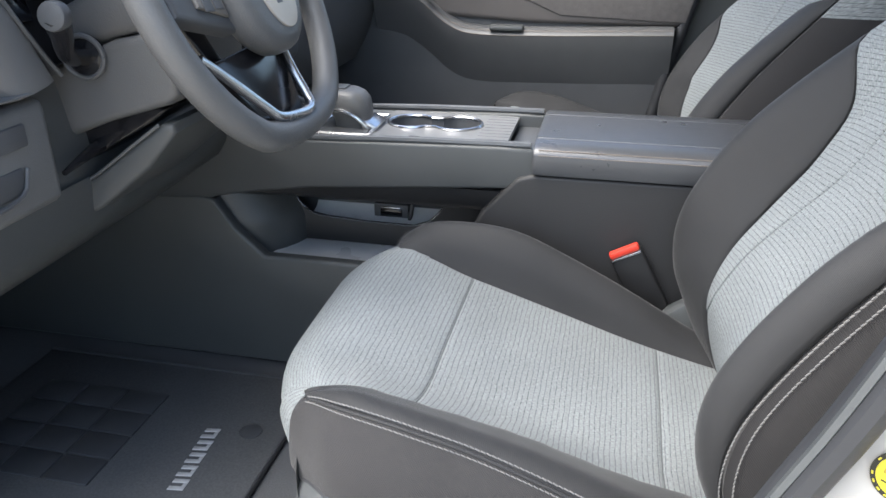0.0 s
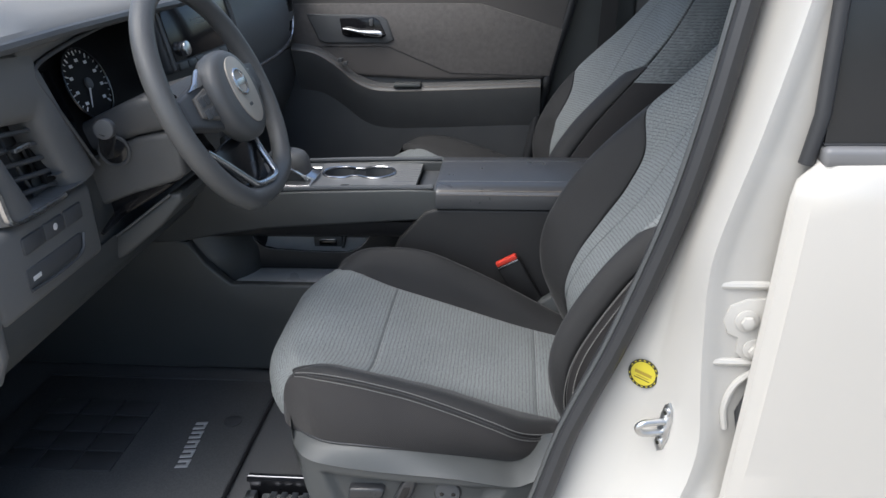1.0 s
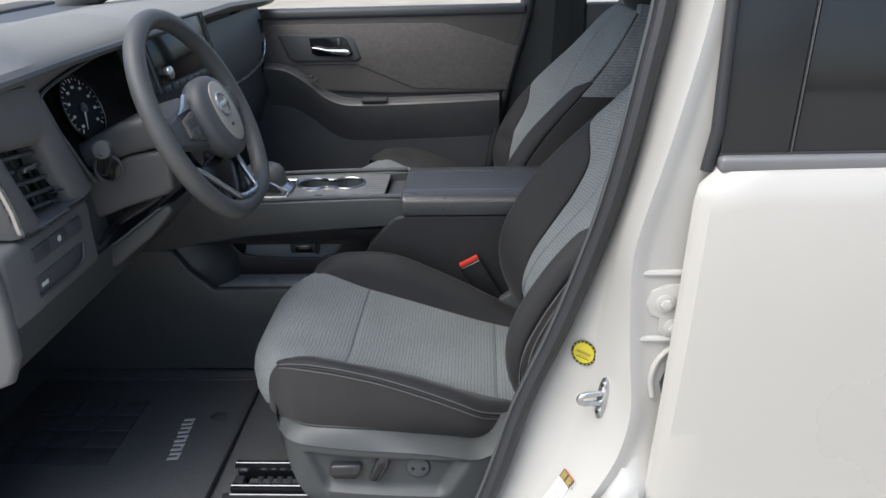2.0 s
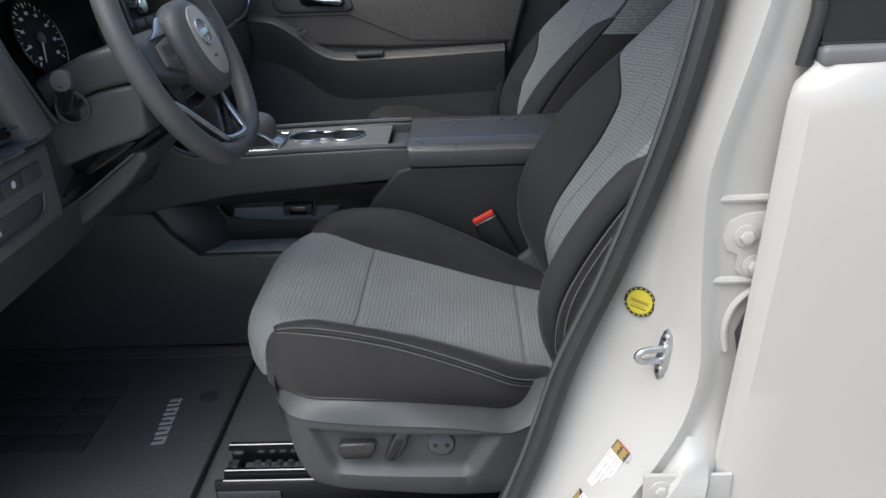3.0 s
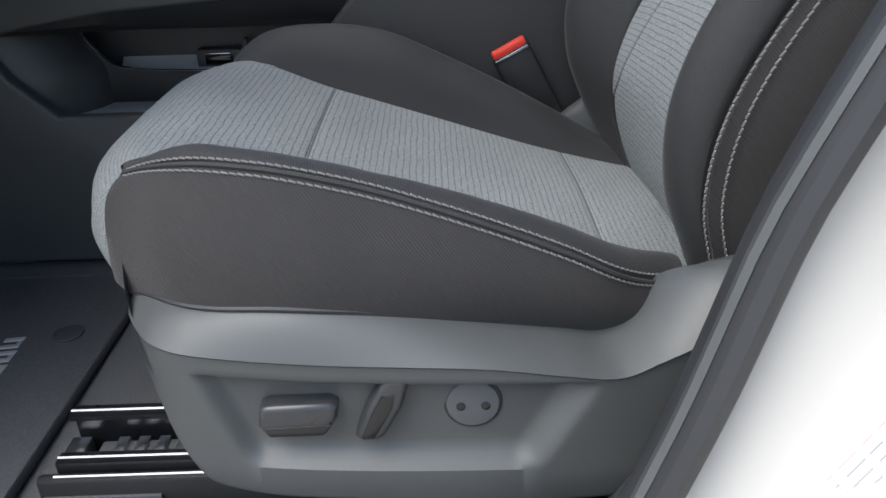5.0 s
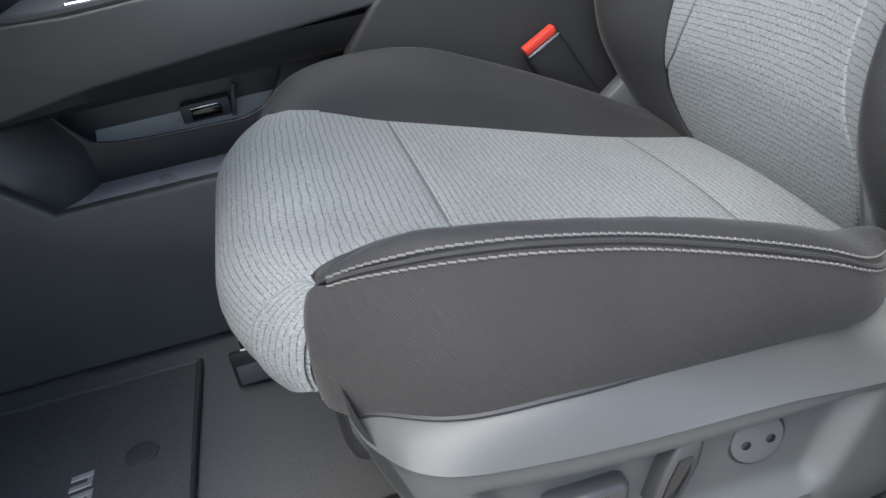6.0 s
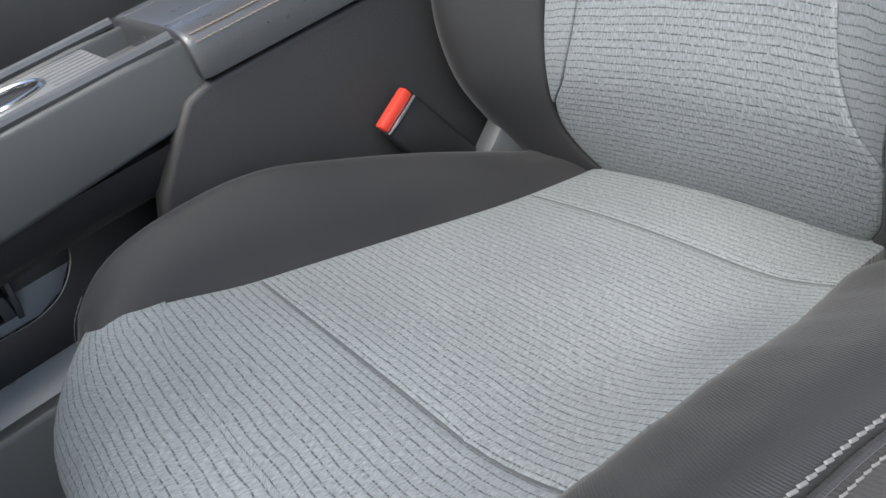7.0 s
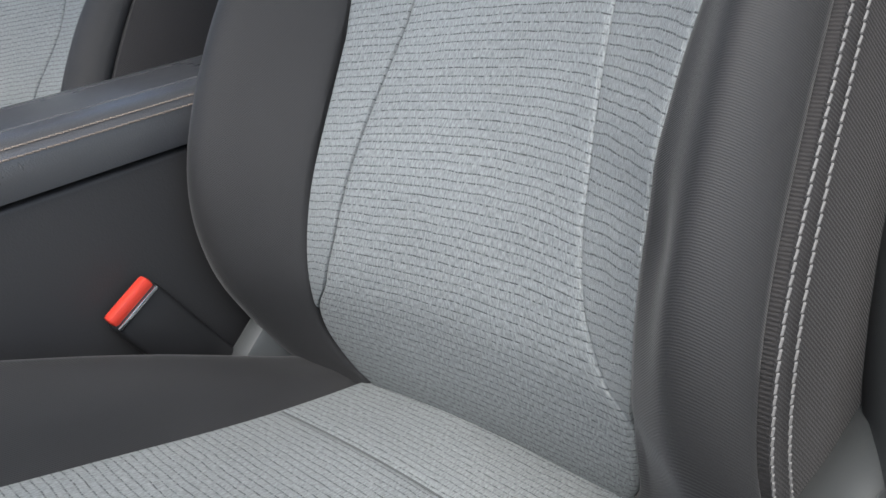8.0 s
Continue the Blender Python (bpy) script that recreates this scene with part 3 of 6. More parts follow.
    part("backrest_centre", padded(strip(lambda z: -co(z), ci, Z0, Z1), edged(70, 0.004), edged(24, 0.008), (-1, 0, 0.3), dip=0.0035), RIB, seat, "ribbed grey cloth")
    part("backrest_inner_panel", padded(strip(ci, bd, 0.262, Z1), nu, nv, (-1, 0, 0.3), dip=0.0022), RIB, seat, "ribbed grey cloth")
    part("backrest_outer_panel", padded(strip(lambda z: -bo(z), lambda z: -co(z), 0.262, Z1), nu, nv, (-1, 0, 0.3), dip=0.0022), RIB, seat, "ribbed grey cloth")
    part("backrest_inner_wing", padded(strip(bd, half, Z0, ZN), nu, edged(18, 0.012), (-1, 0, 0.2), hems="acd"), KNIT, seat, "charcoal knit cloth")
    part("backrest_outer_wing", padded(strip(lambda z: -half_o(z), lambda z: -bo(z), Z0, 0.575), nu, edged(18, 0.012), (-1, 0, 0.2), hems="acd"), KNIT, seat, "charcoal knit cloth")

    # sides, top and rear of the backrest
    def shell_row(z):
        h = half(z)
        x0 = back_x(z) - forward(z, h)
        xb = 0.20 + 0.33 * (z - 0.15) + 0.02
        pts = [(x0 + 0.0025, h - 0.007), (x0 + 0.003, h + 0.001), (x0 + 0.018, h + 0.0055), (x0 + 0.045, h + 0.010), (x0 + 0.35 * (xb - x0), h + 0.014), (xb - 0.03, h - 0.006), (xb, h - 0.04), (xb + 0.012, 0)]
        ring = [(x, YB + w, z) for x, w in pts] + [(x, YB - w + (h - half_o(z)) * (1 if i < 6 else 0), z) for i, (x, w) in reversed(list(enumerate(pts[:-1])))]
        return [flip(p) for p in ring]

    rows = [shell_row(Z0 + (Z1 - Z0) * i / 48) for i in range(49)]
    part("backrest_shell", grid(rows[:36]), TRICOT, seat, "charcoal side cloth")
    part("shoulder_cloth", grid(rows[35:], uv=True), RIB, seat, "ribbed grey cloth")
    hz = half(Z1) - 0.006
    base = [Vector(p) for p in rows[-1]] + [Vector(flip(back_point(Z1, -hz + 2 * hz * k / 12))) for k in range(1, 12)]
    mid = sum(base, Vector()) / len(base)
    top = [[tuple(mid + (p - mid) * sc + Vector((0, 0, dz))) for p in base] for dz, sc in ((0, 1.0), (0.010, 0.93), (0.017, 0.78), (0.021, 0.5), (0.022, 0.05))]
    part("backrest_top", grid(top, closed=True, uv=True), RIB, seat, "ribbed grey cloth")
    # sewing: twin rows along the cushion and backrest edges
    su = [i / 90 for i in range(91)]
    def lifted(fn, u, v, out):
        p, q = Vector(fn(u, v)), Vector(out)
        return flip(tuple(p + q))

    up = (0, -0.0006, 0.0010)
    line = [lifted(outer_top, 0.02 + 0.96 * u, 0.968, up) for u in su]
    part("stitching", stitches(line, (0, -0.7 if not mirror else 0.7, 0.7)), THREAD, seat, "light grey twin stitching")
    line = [lifted(outer_side, 0.025 + 0.955 * u, 0.030, (0, -0.0012, 0)) for u in su]
    part("stitching", stitches(line, (0, -1 if not mirror else 1, 0.2)), THREAD, seat, "light grey twin stitching")
    part("seam_groove", tube([lifted(outer_side, 0.02 + 0.97 * u, 0.0, (0, 0.0005, 0)) for u in su], 0.0018, 6), KNIT, seat)
    for row in (0, 1):
        line = []
        for q in su:
            z = 0.205 + 0.36 * q
            h = half_o(z)
            line.append(flip((back_x(z) - forward(z, -h) - 0.001 + 0.0115 * row, YB - h - 0.0042 - 0.0028 * row, z)))
        part("stitching", stitches(line, (-0.6, -0.8 if not mirror else 0.8, 0)), THREAD, seat, "light grey twin stitching")
    nose = [flip(inner_bolster(0.004 + 0.10 * q, 0.62 + 0.06 * q)) for q in su[:60]]
    part("stitching", stitches([Vector(p) + Vector((-0.001, 0.0, 0.0006)) for p in nose], (-0.7, 0, 0.5), r=0.0005), THREAD, seat, "light grey stitching")
    # headrest on two posts
    hr = [[flip((0.345 + a * math.cos(k * math.pi / 12), YB + b * math.copysign(abs(math.sin(k * math.pi / 12)) ** 0.6, math.sin(k * math.pi / 12)), z)) for k in range(24)]
          for z, a, b in ((0.772, 0.02, 0.05), (0.776, 0.05, 0.105), (0.80, 0.062, 0.128), (0.88, 0.062, 0.135), (0.95, 0.055, 0.125), (0.975, 0.035, 0.09), (0.98, 0.01, 0.03))]
    part("headrest", grid(hr, closed=True, caps=True), KNIT, seat, "charcoal headrest")
    for dy in (-0.06, 0.06):
        part("headrest_post", tube([flip((0.335, YB + dy, 0.74)), flip((0.345, YB + dy, 0.80))], 0.006, 10), CHROME, seat, "chrome post")
    return seat, flip


driver_seat, _ = build_seat("driver_seat", "grey ribbed cloth driver seat with charcoal bolsters", False)
passenger_seat, _ = build_seat("passenger_car_seat", "grey ribbed cloth passenger seat with charcoal bolsters", True)

# the driver seat's plastic side trim with its switches
trim_top = curve([(-0.414, 0.2520), (-0.409, 0.2560), (-0.40, 0.2600), (-0.385, 0.2630), (-0.36, 0.265), (-0.30, 0.267), (-0.24, 0.2585), (-0.18, 0.2445), (-0.12, 0.2305), (-0.09, 0.224), (-0.065, 0.236), (-0.04, 0.257), (-0.02, 0.267), (0.0, 0.272), (0.06, 0.290), (0.14, 0.310)])
trim_bot = curve([(-0.414, 0.246), (-0.405, 0.222), (-0.392, 0.197), (-0.378, 0.155), (-0.357, 0.128), (-0.25, 0.114), (-0.148, 0.104), (0.14, 0.098)])
trim_y = curve([(-0.414, -0.654), (-0.407, -0.676), (-0.385, -0.706), (-0.35, -0.719), (-0.25, -0.724), (-0.10, -0.717), (0.0, -0.702), (0.14, -0.688)])


def step(a, b, x):
    u = min(1, max(0, (x - a) / (b - a)))
    return u * u * (3 - 2 * u)


band_low = curve([(-0.414, 0.2485), (-0.405, 0.2465), (-0.39, 0.245), (-0.37, 0.243), (-0.278, 0.236), (-0.174, 0.2275), (-0.12, 0.2175), (-0.085, 0.2125), (-0.06, 0.2205), (-0.03, 0.232), (0.0, 0.246), (0.06, 0.262), (0.14, 0.280)])


def recess_top(x):
    return 0.2262 - 0.067 * (x + 0.357)


def recess_foot(x):
    return 0.1530 - 0.060 * (x + 0.332)


def inset(x, z):
    """Share of the switch recess's depth between its slanted ends."""
    lean = (recess_top(x) - z) * 0.40
    return step(-0.364 + lean, -0.346 + lean, x) * step(-0.094 - lean * 1.4, -0.118 - lean * 1.4, x)


rows = []
for i in range(241):
    x = -0.414 + 0.554 * i / 240
    T, B, yo = trim_top(x), trim_bot(x), trim_y(x)
    yin = side_foot(min(-0.03, max(-0.44, x))) + 0.004
    yin = yin + (-0.668 - yin) * step(-0.075, -0.02, x)
    low = band_low(x)
    r = [(x, yin + 0.05, T - 0.04), (x, yin + 0.022, T - 0.016), (x, yin + 0.010, T - 0.004), (x, yin, T - 0.002)]
    # the rounded band along the top, its lower edge slightly proud
    r += [(x, yin + (yo - 0.0025 - yin) * q, T - 0.002 - (T - 0.002 - low) * q**1.7) for q in (0.12, 0.25, 0.38, 0.5, 0.62, 0.74, 0.85, 0.94, 1.0)]
    r += [(x, yo - 0.0012, low - 0.0016), (x, yo + 0.0004, low - 0.003)]
    top, foot, end = min(recess_top(x), low - 0.005), max(recess_foot(x), B + 0.016), B + 0.010
    span = max(top - foot, 0.004)
    r.append((x, yo, 0.5 * (low - 0.003 + top)))
    for z, d in ((top + 0.001, 0), (top - 0.0004, 0.0010), (top - 0.002, 0.0045), (top - 0.004, 0.0090), (top - 0.007, 0.0125), (top - 0.011, 0.0138),
                 *[(top - 0.011 - (span - 0.027) * k / 8, 0.014) for k in range(1, 8)],
                 (foot + 0.016, 0.0140), (foot + 0.011, 0.0132), (foot + 0.006, 0.0095), (foot + 0.002, 0.0040), (foot - 0.001, 0.0004)):
        r.append((x, yo + d * inset(x, z), max(z, end + 0.0005)))
    r += [(x, yo, end), (x, yo + 0.003, B + 0.005), (x, yo + 0.008, B + 0.002), (x, yo + 0.02, B), (x, -0.60, B)]
    rows.append(r)
part("side_trim", grid(rows), PLASTIC, driver_seat, "charcoal grained plastic side trim")
part("seat_pan", box(-0.425, -0.30, -0.600, -0.24, 0.150, 0.230, 0.02, 3), BOXSIDE, driver_seat, "black underside of the cushion")
part("seat_frame", box(-0.40, 0.18, -0.60, -0.20, 0.09, 0.165, 0.02), PLASTIC_DK, driver_seat, "black seat frame")
part("inner_side_trim", side_plate([(-0.10, 0.12), (0.10, 0.12), (0.12, 0.30), (0.03, 0.27), (-0.035, 0.222), (-0.06, 0.19)], -0.185, 0.03, 0.008), PLASTIC, driver_seat, "charcoal plastic trim")
part("slide_switch", side_plate([(-0.3215, 0.186), (-0.319, 0.199), (-0.314, 0.2015), (-0.274, 0.2025), (-0.269, 0.199), (-0.270, 0.190), (-0.277, 0.178), (-0.282, 0.1755), (-0.312, 0.1755), (-0.317, 0.178)], -0.723, 0.018, 0.0045, 4), SWITCH, driver_seat, "black power seat switch")
part("switch_face", side_plate([(-0.3175, 0.1855), (-0.273, 0.1875), (-0.279, 0.1790), (-0.314, 0.1785)], -0.7242, 0.003, 0.0012), PLASTIC_GL, driver_seat, "gloss switch face")
part("recline_switch", side_plate([(-0.239, 0.2185), (-0.234, 0.2215), (-0.225, 0.2215), (-0.2225, 0.216), (-0.226, 0.200), (-0.239, 0.1755), (-0.245, 0.1715), (-0.255, 0.1715), (-0.2585, 0.176), (-0.250, 0.198)], -0.724, 0.018, 0.0045, 4), SWITCH, driver_seat, "black recliner switch")
part("switch_face", side_plate([(-0.2545, 0.1760), (-0.246, 0.1755), (-0.2335, 0.199), (-0.2315, 0.210), (-0.2400, 0.209), (-0.2465, 0.196)], -0.7252, 0.003, 0.0012), PLASTIC_GL, driver_seat, "gloss switch face")
part("lumbar_ring", disc((-0.181, -0.7062, 0.190), (0, -1, 0.05), 0.0198, 0.0028, 0.0008), BUCKLE, driver_seat, "dark gap round the switch")
knob = part("lumbar_knob", disc((-0.181, -0.7072, 0.190), (0, -1, 0.05), 0.0178, 0.0036, 0.0012), PLASTIC_DK, driver_seat, "round lumbar switch")
for dx in (-0.008, 0.0085):
    part("dimple", disc((-0.181 + dx, -0.7106, 0.1885), (0, -1, 0.05), 0.0032, 0.0008, 0.0003, 16), PLASTIC_GL, knob)
# shadow line between side cloth and trim, drawn as a dark tube
part("trim_shadow_line", tube([Vector((x, side_foot(x) + 0.0005, trim_top(x) - 0.0012)) for x in [-0.411 + 0.330 * k / 60 for k in range(61)]], 0.0019, 6), RUBBER, driver_seat, "dark tube for the shadow line above the trim")
aR = Vector((0.846, 0, 0.533))
aU = Vector((0, 0.963, 0.27)) - aR * Vector((0, 0.963, 0.27)).dot(aR)
aU.normalize()
aN = aR.cross(aU)
aC = Vector((-0.004, -0.6800, trim_top(-0.004) - 0.0075)) + aN * 0.0012
mA = Matrix(((aR.x, aU.x, aN.x, aC.x), (aR.y, aU.y, aN.y, aC.y), (aR.z, aU.z, aN.z, aC.z), (0, 0, 0, 1)))
text("SRS AIRBAG", 0.0062, mA, PLASTIC, driver_seat)
part("letter_frame", tube([mA @ Vector((0.022 * math.copysign(abs(math.cos(q)) ** 0.35, math.cos(q)), 0.0058 * math.copysign(abs(math.sin(q)) ** 0.6, math.sin(q)), 0)) for q in [2 * math.pi * k / 40 for k in range(41)]], 0.0005, 5, False), PLASTIC, driver_seat)
part("seat_frame", box(-0.40, 0.18, 0.14, 0.54, 0.0, 0.165, 0.02), PLASTIC_DK, passenger_seat, "black seat frame")
# floor rails
def prism_rail(outline):
    """A bar of one section along the car, from x -0.53 to 0.25."""
    n = len(outline)
    vs = [(-0.53, a, b) for a, b in outline] + [(0.25, a, b) for a, b in outline]
    fs = [(k, (k + 1) % n, n + (k + 1) % n, n + k) for k in range(n)] + [tuple(range(n)), tuple(range(2 * n - 1, n - 1, -1))]
    return raw(vs, fs)


for y in (-0.585, -0.215):
    r = thing("seat_rail", "black steel seat rail on the carpet", "seat rail", group="seat rails")
    part("base", box(-0.53, 0.25, y - 0.028, y + 0.026, 0.012, 0.034, 0.003), STEEL_DK, r, "dark steel rail base")
    part("outer_flange", prism_rail([(y - 0.028, 0.03), (y - 0.028, 0.064), (y - 0.014, 0.064), (y - 0.014, 0.060), (y - 0.022, 0.060), (y - 0.022, 0.03)]), STEEL_DK, r, "dark steel flange", smooth=False)
    part("inner_flange", prism_rail([(y + 0.026, 0.03), (y + 0.026, 0.083), (y + 0.010, 0.083), (y + 0.010, 0.078), (y + 0.020, 0.078), (y + 0.020, 0.03)]), STEEL_DK, r, "dark steel flange", smooth=False)
    part("slider", box(-0.505, 0.25, y - 0.012, y + 0.010, 0.030, 0.056, 0.003), PLASTIC_DK, r)
    # lit edges of rail and cover, drawn as thin brighter tubes
    for yy, zz in ((y + 0.018, 0.0835), (y - 0.021, 0.0645), (y - 0.035, 0.0560)):
        part("edge_highlight", tube([(-0.53, yy, zz), (0.25, yy, zz)], 0.0016, 6), STEEL, r, "bright line for the lit rail edge")
    part("cover_step", box(-0.54, -0.44, y - 0.0435, y - 0.040, 0.014, 0.040, 0.0015), PLASTIC_DK, r)
    part("end_clip", box(-0.533, -0.515, y - 0.012, y + 0.014, 0.034, 0.058, 0.002), ZINC, r)
    for k in range(9):
        part("tooth", box(-0.49 + k * 0.018, -0.48 + k * 0.018, y - 0.0145, y + 0.011, 0.055, 0.059, 0.001), ZINC, r)
    part("side_cover", box(-0.545, 0.25, y - 0.040, y - 0.029, 0.008, 0.056, 0.004), BOXSIDE, r, "black plastic rail cover")
tagged(part("seat_bracket", box(-0.30, 0.1, -0.57, -0.23, 0.08, 0.10, 0.005), STEEL_DK, driver_seat))

# belt buckle beside the seat
buckle = thing("belt_buckle", "black seat belt buckle with red release button", "seat belt")
mB = Matrix.Translation((-0.087, -0.153, 0.268)) @ pose(0, 0, 0, 0, -28, 0)
part("housing", moved(box(-0.025, 0.025, -0.010, 0.006, -0.07, 0.037, 0.005, 3), mB), BUCKLE, buckle, "black plastic housing")
part("release_button", moved(box(-0.0225, 0.0225, -0.0115, 0.0015, 0.034, 0.0445, 0.003, 2), mB), RED, buckle, "red release button")
part("rim", moved(box(-0.0225, 0.0225, -0.0122, -0.0095, 0.0300, 0.0335, 0.0008), mB), CHROME, buckle)


# ---- floor ----
floor = tagged(part("floor", box(-1.45, 2.2, -0.66, 0.60, -0.06, 0.0, 0.0), CARPET), "black carpeted car floor", "floor", kind="structure")
mat = thing("floor_mat", "black carpet floor mat with rubber heel pad", "floor mat")
part("carpet_top", box(-1.12, -0.594, -0.625, -0.175, 0.001, 0.011, 0.004), MATMAT, mat, "black carpet pile")
part("binding", tube([(-1.12, -0.175, 0.008), (-0.594, -0.175, 0.008), (-0.594, -0.625, 0.008), (-1.12, -0.625, 0.008)], 0.0055, 8), MATRUB, mat)
for j in range(4):
    y0 = -0.489 + j * 0.0565
    for a, b in ((-1.050, -0.978), (-0.974, -0.902), (-0.898, -0.826)):
        part("heel_pad", prism([(a, y0), (b, y0), (b, y0 + 0.052), (a, y0 + 0.052)], 0.005, 0.0025), MATRUB, mat, "black rubber tread").matrix_world = Matrix.Translation((0, 0, 0.010))
# silver badge on the mat: five plain slanted shapes, each of two bars
for k in range(5):
    y, x = -0.470 + k * 0.0288, -0.7105 - k * 0.0028
    for a, b in ((0.0, 0.0075), (0.0150, 0.0225)):
        part("badge_shape", prism([(x, y + a), (x + 0.023, y + a + 0.003), (x + 0.023, y + b + 0.003), (x, y + b)], 0.002, 0.0006), SILVERINK, mat, "silver badge shape").matrix_world = Matrix.Translation((0, 0, 0.0105))
    part("badge_shape", prism([(x + 0.0175, y + 0.0085), (x + 0.023, y + 0.0095), (x + 0.023, y + 0.0170), (x + 0.0175, y + 0.0160)], 0.002, 0.0006), SILVERINK, mat, "silver badge shape").matrix_world = Matrix.Translation((0, 0, 0.0105))
part("mat_clip", disc((-0.650, -0.325, 0.0105), (0, 0, 1), 0.018, 0.003, 0.0015), MATRUB, mat)
sill = tagged(part("sill_driver", box(-1.30, 0.10, -0.83, -0.655, -0.16, 0.045, 0.02, 3), PLASTIC_DK), "black plastic door sill", "sill", kind="structure")
tagged(part("sill_passenger", box(-1.30, 0.10, 0.60, 0.77, -0.16, 0.045, 0.02, 3), PLASTIC_DK), "black plastic door sill", "sill", kind="structure")
firewall = tagged(part("firewall", box(-1.50, -1.38, -0.80, 0.74, -0.1, 0.80, 0.01), CARPET), "black carpeted bulkhead", "bulkhead", kind="structure")
kick = tagged(part("kick_panel", box(-1.40, -0.93, -0.80, -0.70, 0.0, 0.55, 0.02), PLASTIC_DK), "black plastic kick panel", "kick panel", kind="structure")

# ---- centre console ----
console = thing("centre_console", "charcoal centre console with open lower shelf", "console")
K0, K1 = -0.132, 0.078
prof = [(-1.05, 0.30), (-0.78, 0.322), (-0.70, 0.338), (-0.60, 0.353), (-0.42, 0.366), (-0.24, 0.378), (-0.24, 0.438), (-0.30, 0.440), (-0.45, 0.436), (-0.60, 0.431), (-0.67, 0.434), (-0.70, 0.447), (-0.725, 0.475), (-0.76, 0.52), (-1.05, 0.56)]
part("side_panel", side_plate(prof, K0, 0.016, 0.005, 3), PLASTIC, console, "charcoal soft side panel")
part("side_panel", side_plate(prof, K1, -0.016, 0.005, 3), PLASTIC, console, "charcoal soft side panel")
part("top_rim", tube(rail([(-0.735, K0 + 0.010, 0.487), (-0.705, K0 + 0.010, 0.451), (-0.67, K0 + 0.009, 0.438), (-0.60, K0 + 0.008, 0.435), (-0.45, K0 + 0.008, 0.440), (-0.252, K0 + 0.008, 0.443)], 40), 0.0055, 8), TRIM, console, "satin rim")
part("top_rim", tube(rail([(-0.735, K1 - 0.010, 0.487), (-0.705, K1 - 0.010, 0.451), (-0.67, K1 - 0.009, 0.438), (-0.60, K1 - 0.008, 0.436), (-0.45, K1 - 0.008, 0.441), (-0.252, K1 - 0.008, 0.444)], 40), 0.0055, 8), TRIM, console, "satin rim")
part("inner_deck", box(-0.70, -0.245, K0 + 0.02, K1 - 0.01, 0.345, 0.362, 0.002), BOXSIDE, console)
part("under_panel", grid([[(-0.80 + 0.54 * i / 30, y, z + dz * min(1.0, i / 12)) for y, z, dz in ((K0 + 0.006, 0.334, 0.034), (K0 + 0.012, 0.326, 0.014), (K0 + 0.026, 0.322, 0.006), (K0 + 0.05, 0.320, 0.004), (0.0, 0.320, 0.004), (0.04, 0.322, 0.004))] for i in range(31)]), BOXSIDE, console, "black underside of the upper panel")
part("lid_gap", box(-0.292, -0.245, K0 + 0.012, K1 - 0.012, 0.36, 0.418, 0.003), PLASTIC_DK, console)


def oval(cx, cy, r, n=28):
    return [(cx + r * math.cos(2 * math.pi * k / n), cy + r * math.sin(2 * math.pi * k / n)) for k in range(n)]


CUPS = ((-0.462, 0.036), (-0.385, 0.038))
CY = -0.010


def cup_outline(grow, n=30):
    """Outline of the two cup circles run together."""
    pts = []
    (xa, ra), (xb, rb) = CUPS
    for k in range(n + 1):
        a = radians(42 + 276 * k / n)
        pts.append((xa + (ra + grow) * math.cos(a), CY + (ra + grow) * math.sin(a)))
    for k in range(n + 1):
        a = radians(-138 + 276 * k / n)
        pts.append((xb + (rb + grow) * math.cos(a), CY + (rb + grow) * math.sin(a)))
    return pts


def deck_ring(grow, z):
    return [(x, y, z) for x, y in cup_outline(grow)]


def deck_rect(z, x0, x1, y0, y1):
    """The cup outline pushed out onto the rim of the plate."""
    cx = (CUPS[0][0] + CUPS[1][0]) / 2
    out = []
    for x, y in cup_outline(0.0):
        dx, dy = x - cx, y - CY
        k = min(((x1 - cx) if dx > 0 else (cx - x0)) / max(abs(dx), 1e-6), ((y1 - CY) if dy > 0 else (CY - y0)) / max(abs(dy), 1e-6))
        out.append((cx + dx * k, CY + dy * k, z))
    return out


DX0, DX1, DY0, DY1 = -0.512, -0.292, K0 + 0.018, K1 - 0.018
part("trim_plate", grid([deck_rect(0.428, DX0, DX1, DY0, DY1), deck_rect(0.4355, DX0, DX1, DY0, DY1), deck_ring(0.003, 0.4355), deck_ring(0.001, 0.4345)], closed=True), WOODGRAIN, console, "grey grained trim plate", smooth=False)
part("trim_plate", box(-0.69, -0.512, DY0, DY1, 0.4245, 0.4350, 0.002), WOODGRAIN, console, "grey grained trim plate")
for k in range(10):
    part("grain_line", box(-0.342, -0.293, -0.100 + k * 0.0165, -0.0985 + k * 0.0165, 0.4348, 0.4360, 0.0004), PLASTIC_DK, console)
part("cup_well", grid([deck_ring(0.001, 0.4345), deck_ring(-0.001, 0.41), deck_ring(-0.003, 0.368), deck_ring(-0.018, 0.364), deck_ring(-0.034, 0.364)], closed=True), PLASTIC_DK, console, "black double cup well")
part("cup_ring", tube([Vector(p) for p in deck_ring(0.002, 0.4365)] + [Vector(deck_ring(0.002, 0.4365)[0])], 0.0030, 8, False), CHROME, console, "satin silver ring")
for k, x in enumerate((-0.445, -0.420, -0.365)):
    part("console_button", box(x, x + (0.034 if k == 1 else 0.018), K0 + 0.022, K0 + 0.036, 0.434, 0.4385, 0.001), (PLASTIC_GL, TRIM, CHROME)[k], console, "small console switch")
part("button_mark", box(-0.361, -0.349, K0 + 0.026, K0 + 0.031, 0.4384, 0.4389, 0.0002), WHITEINK, console)
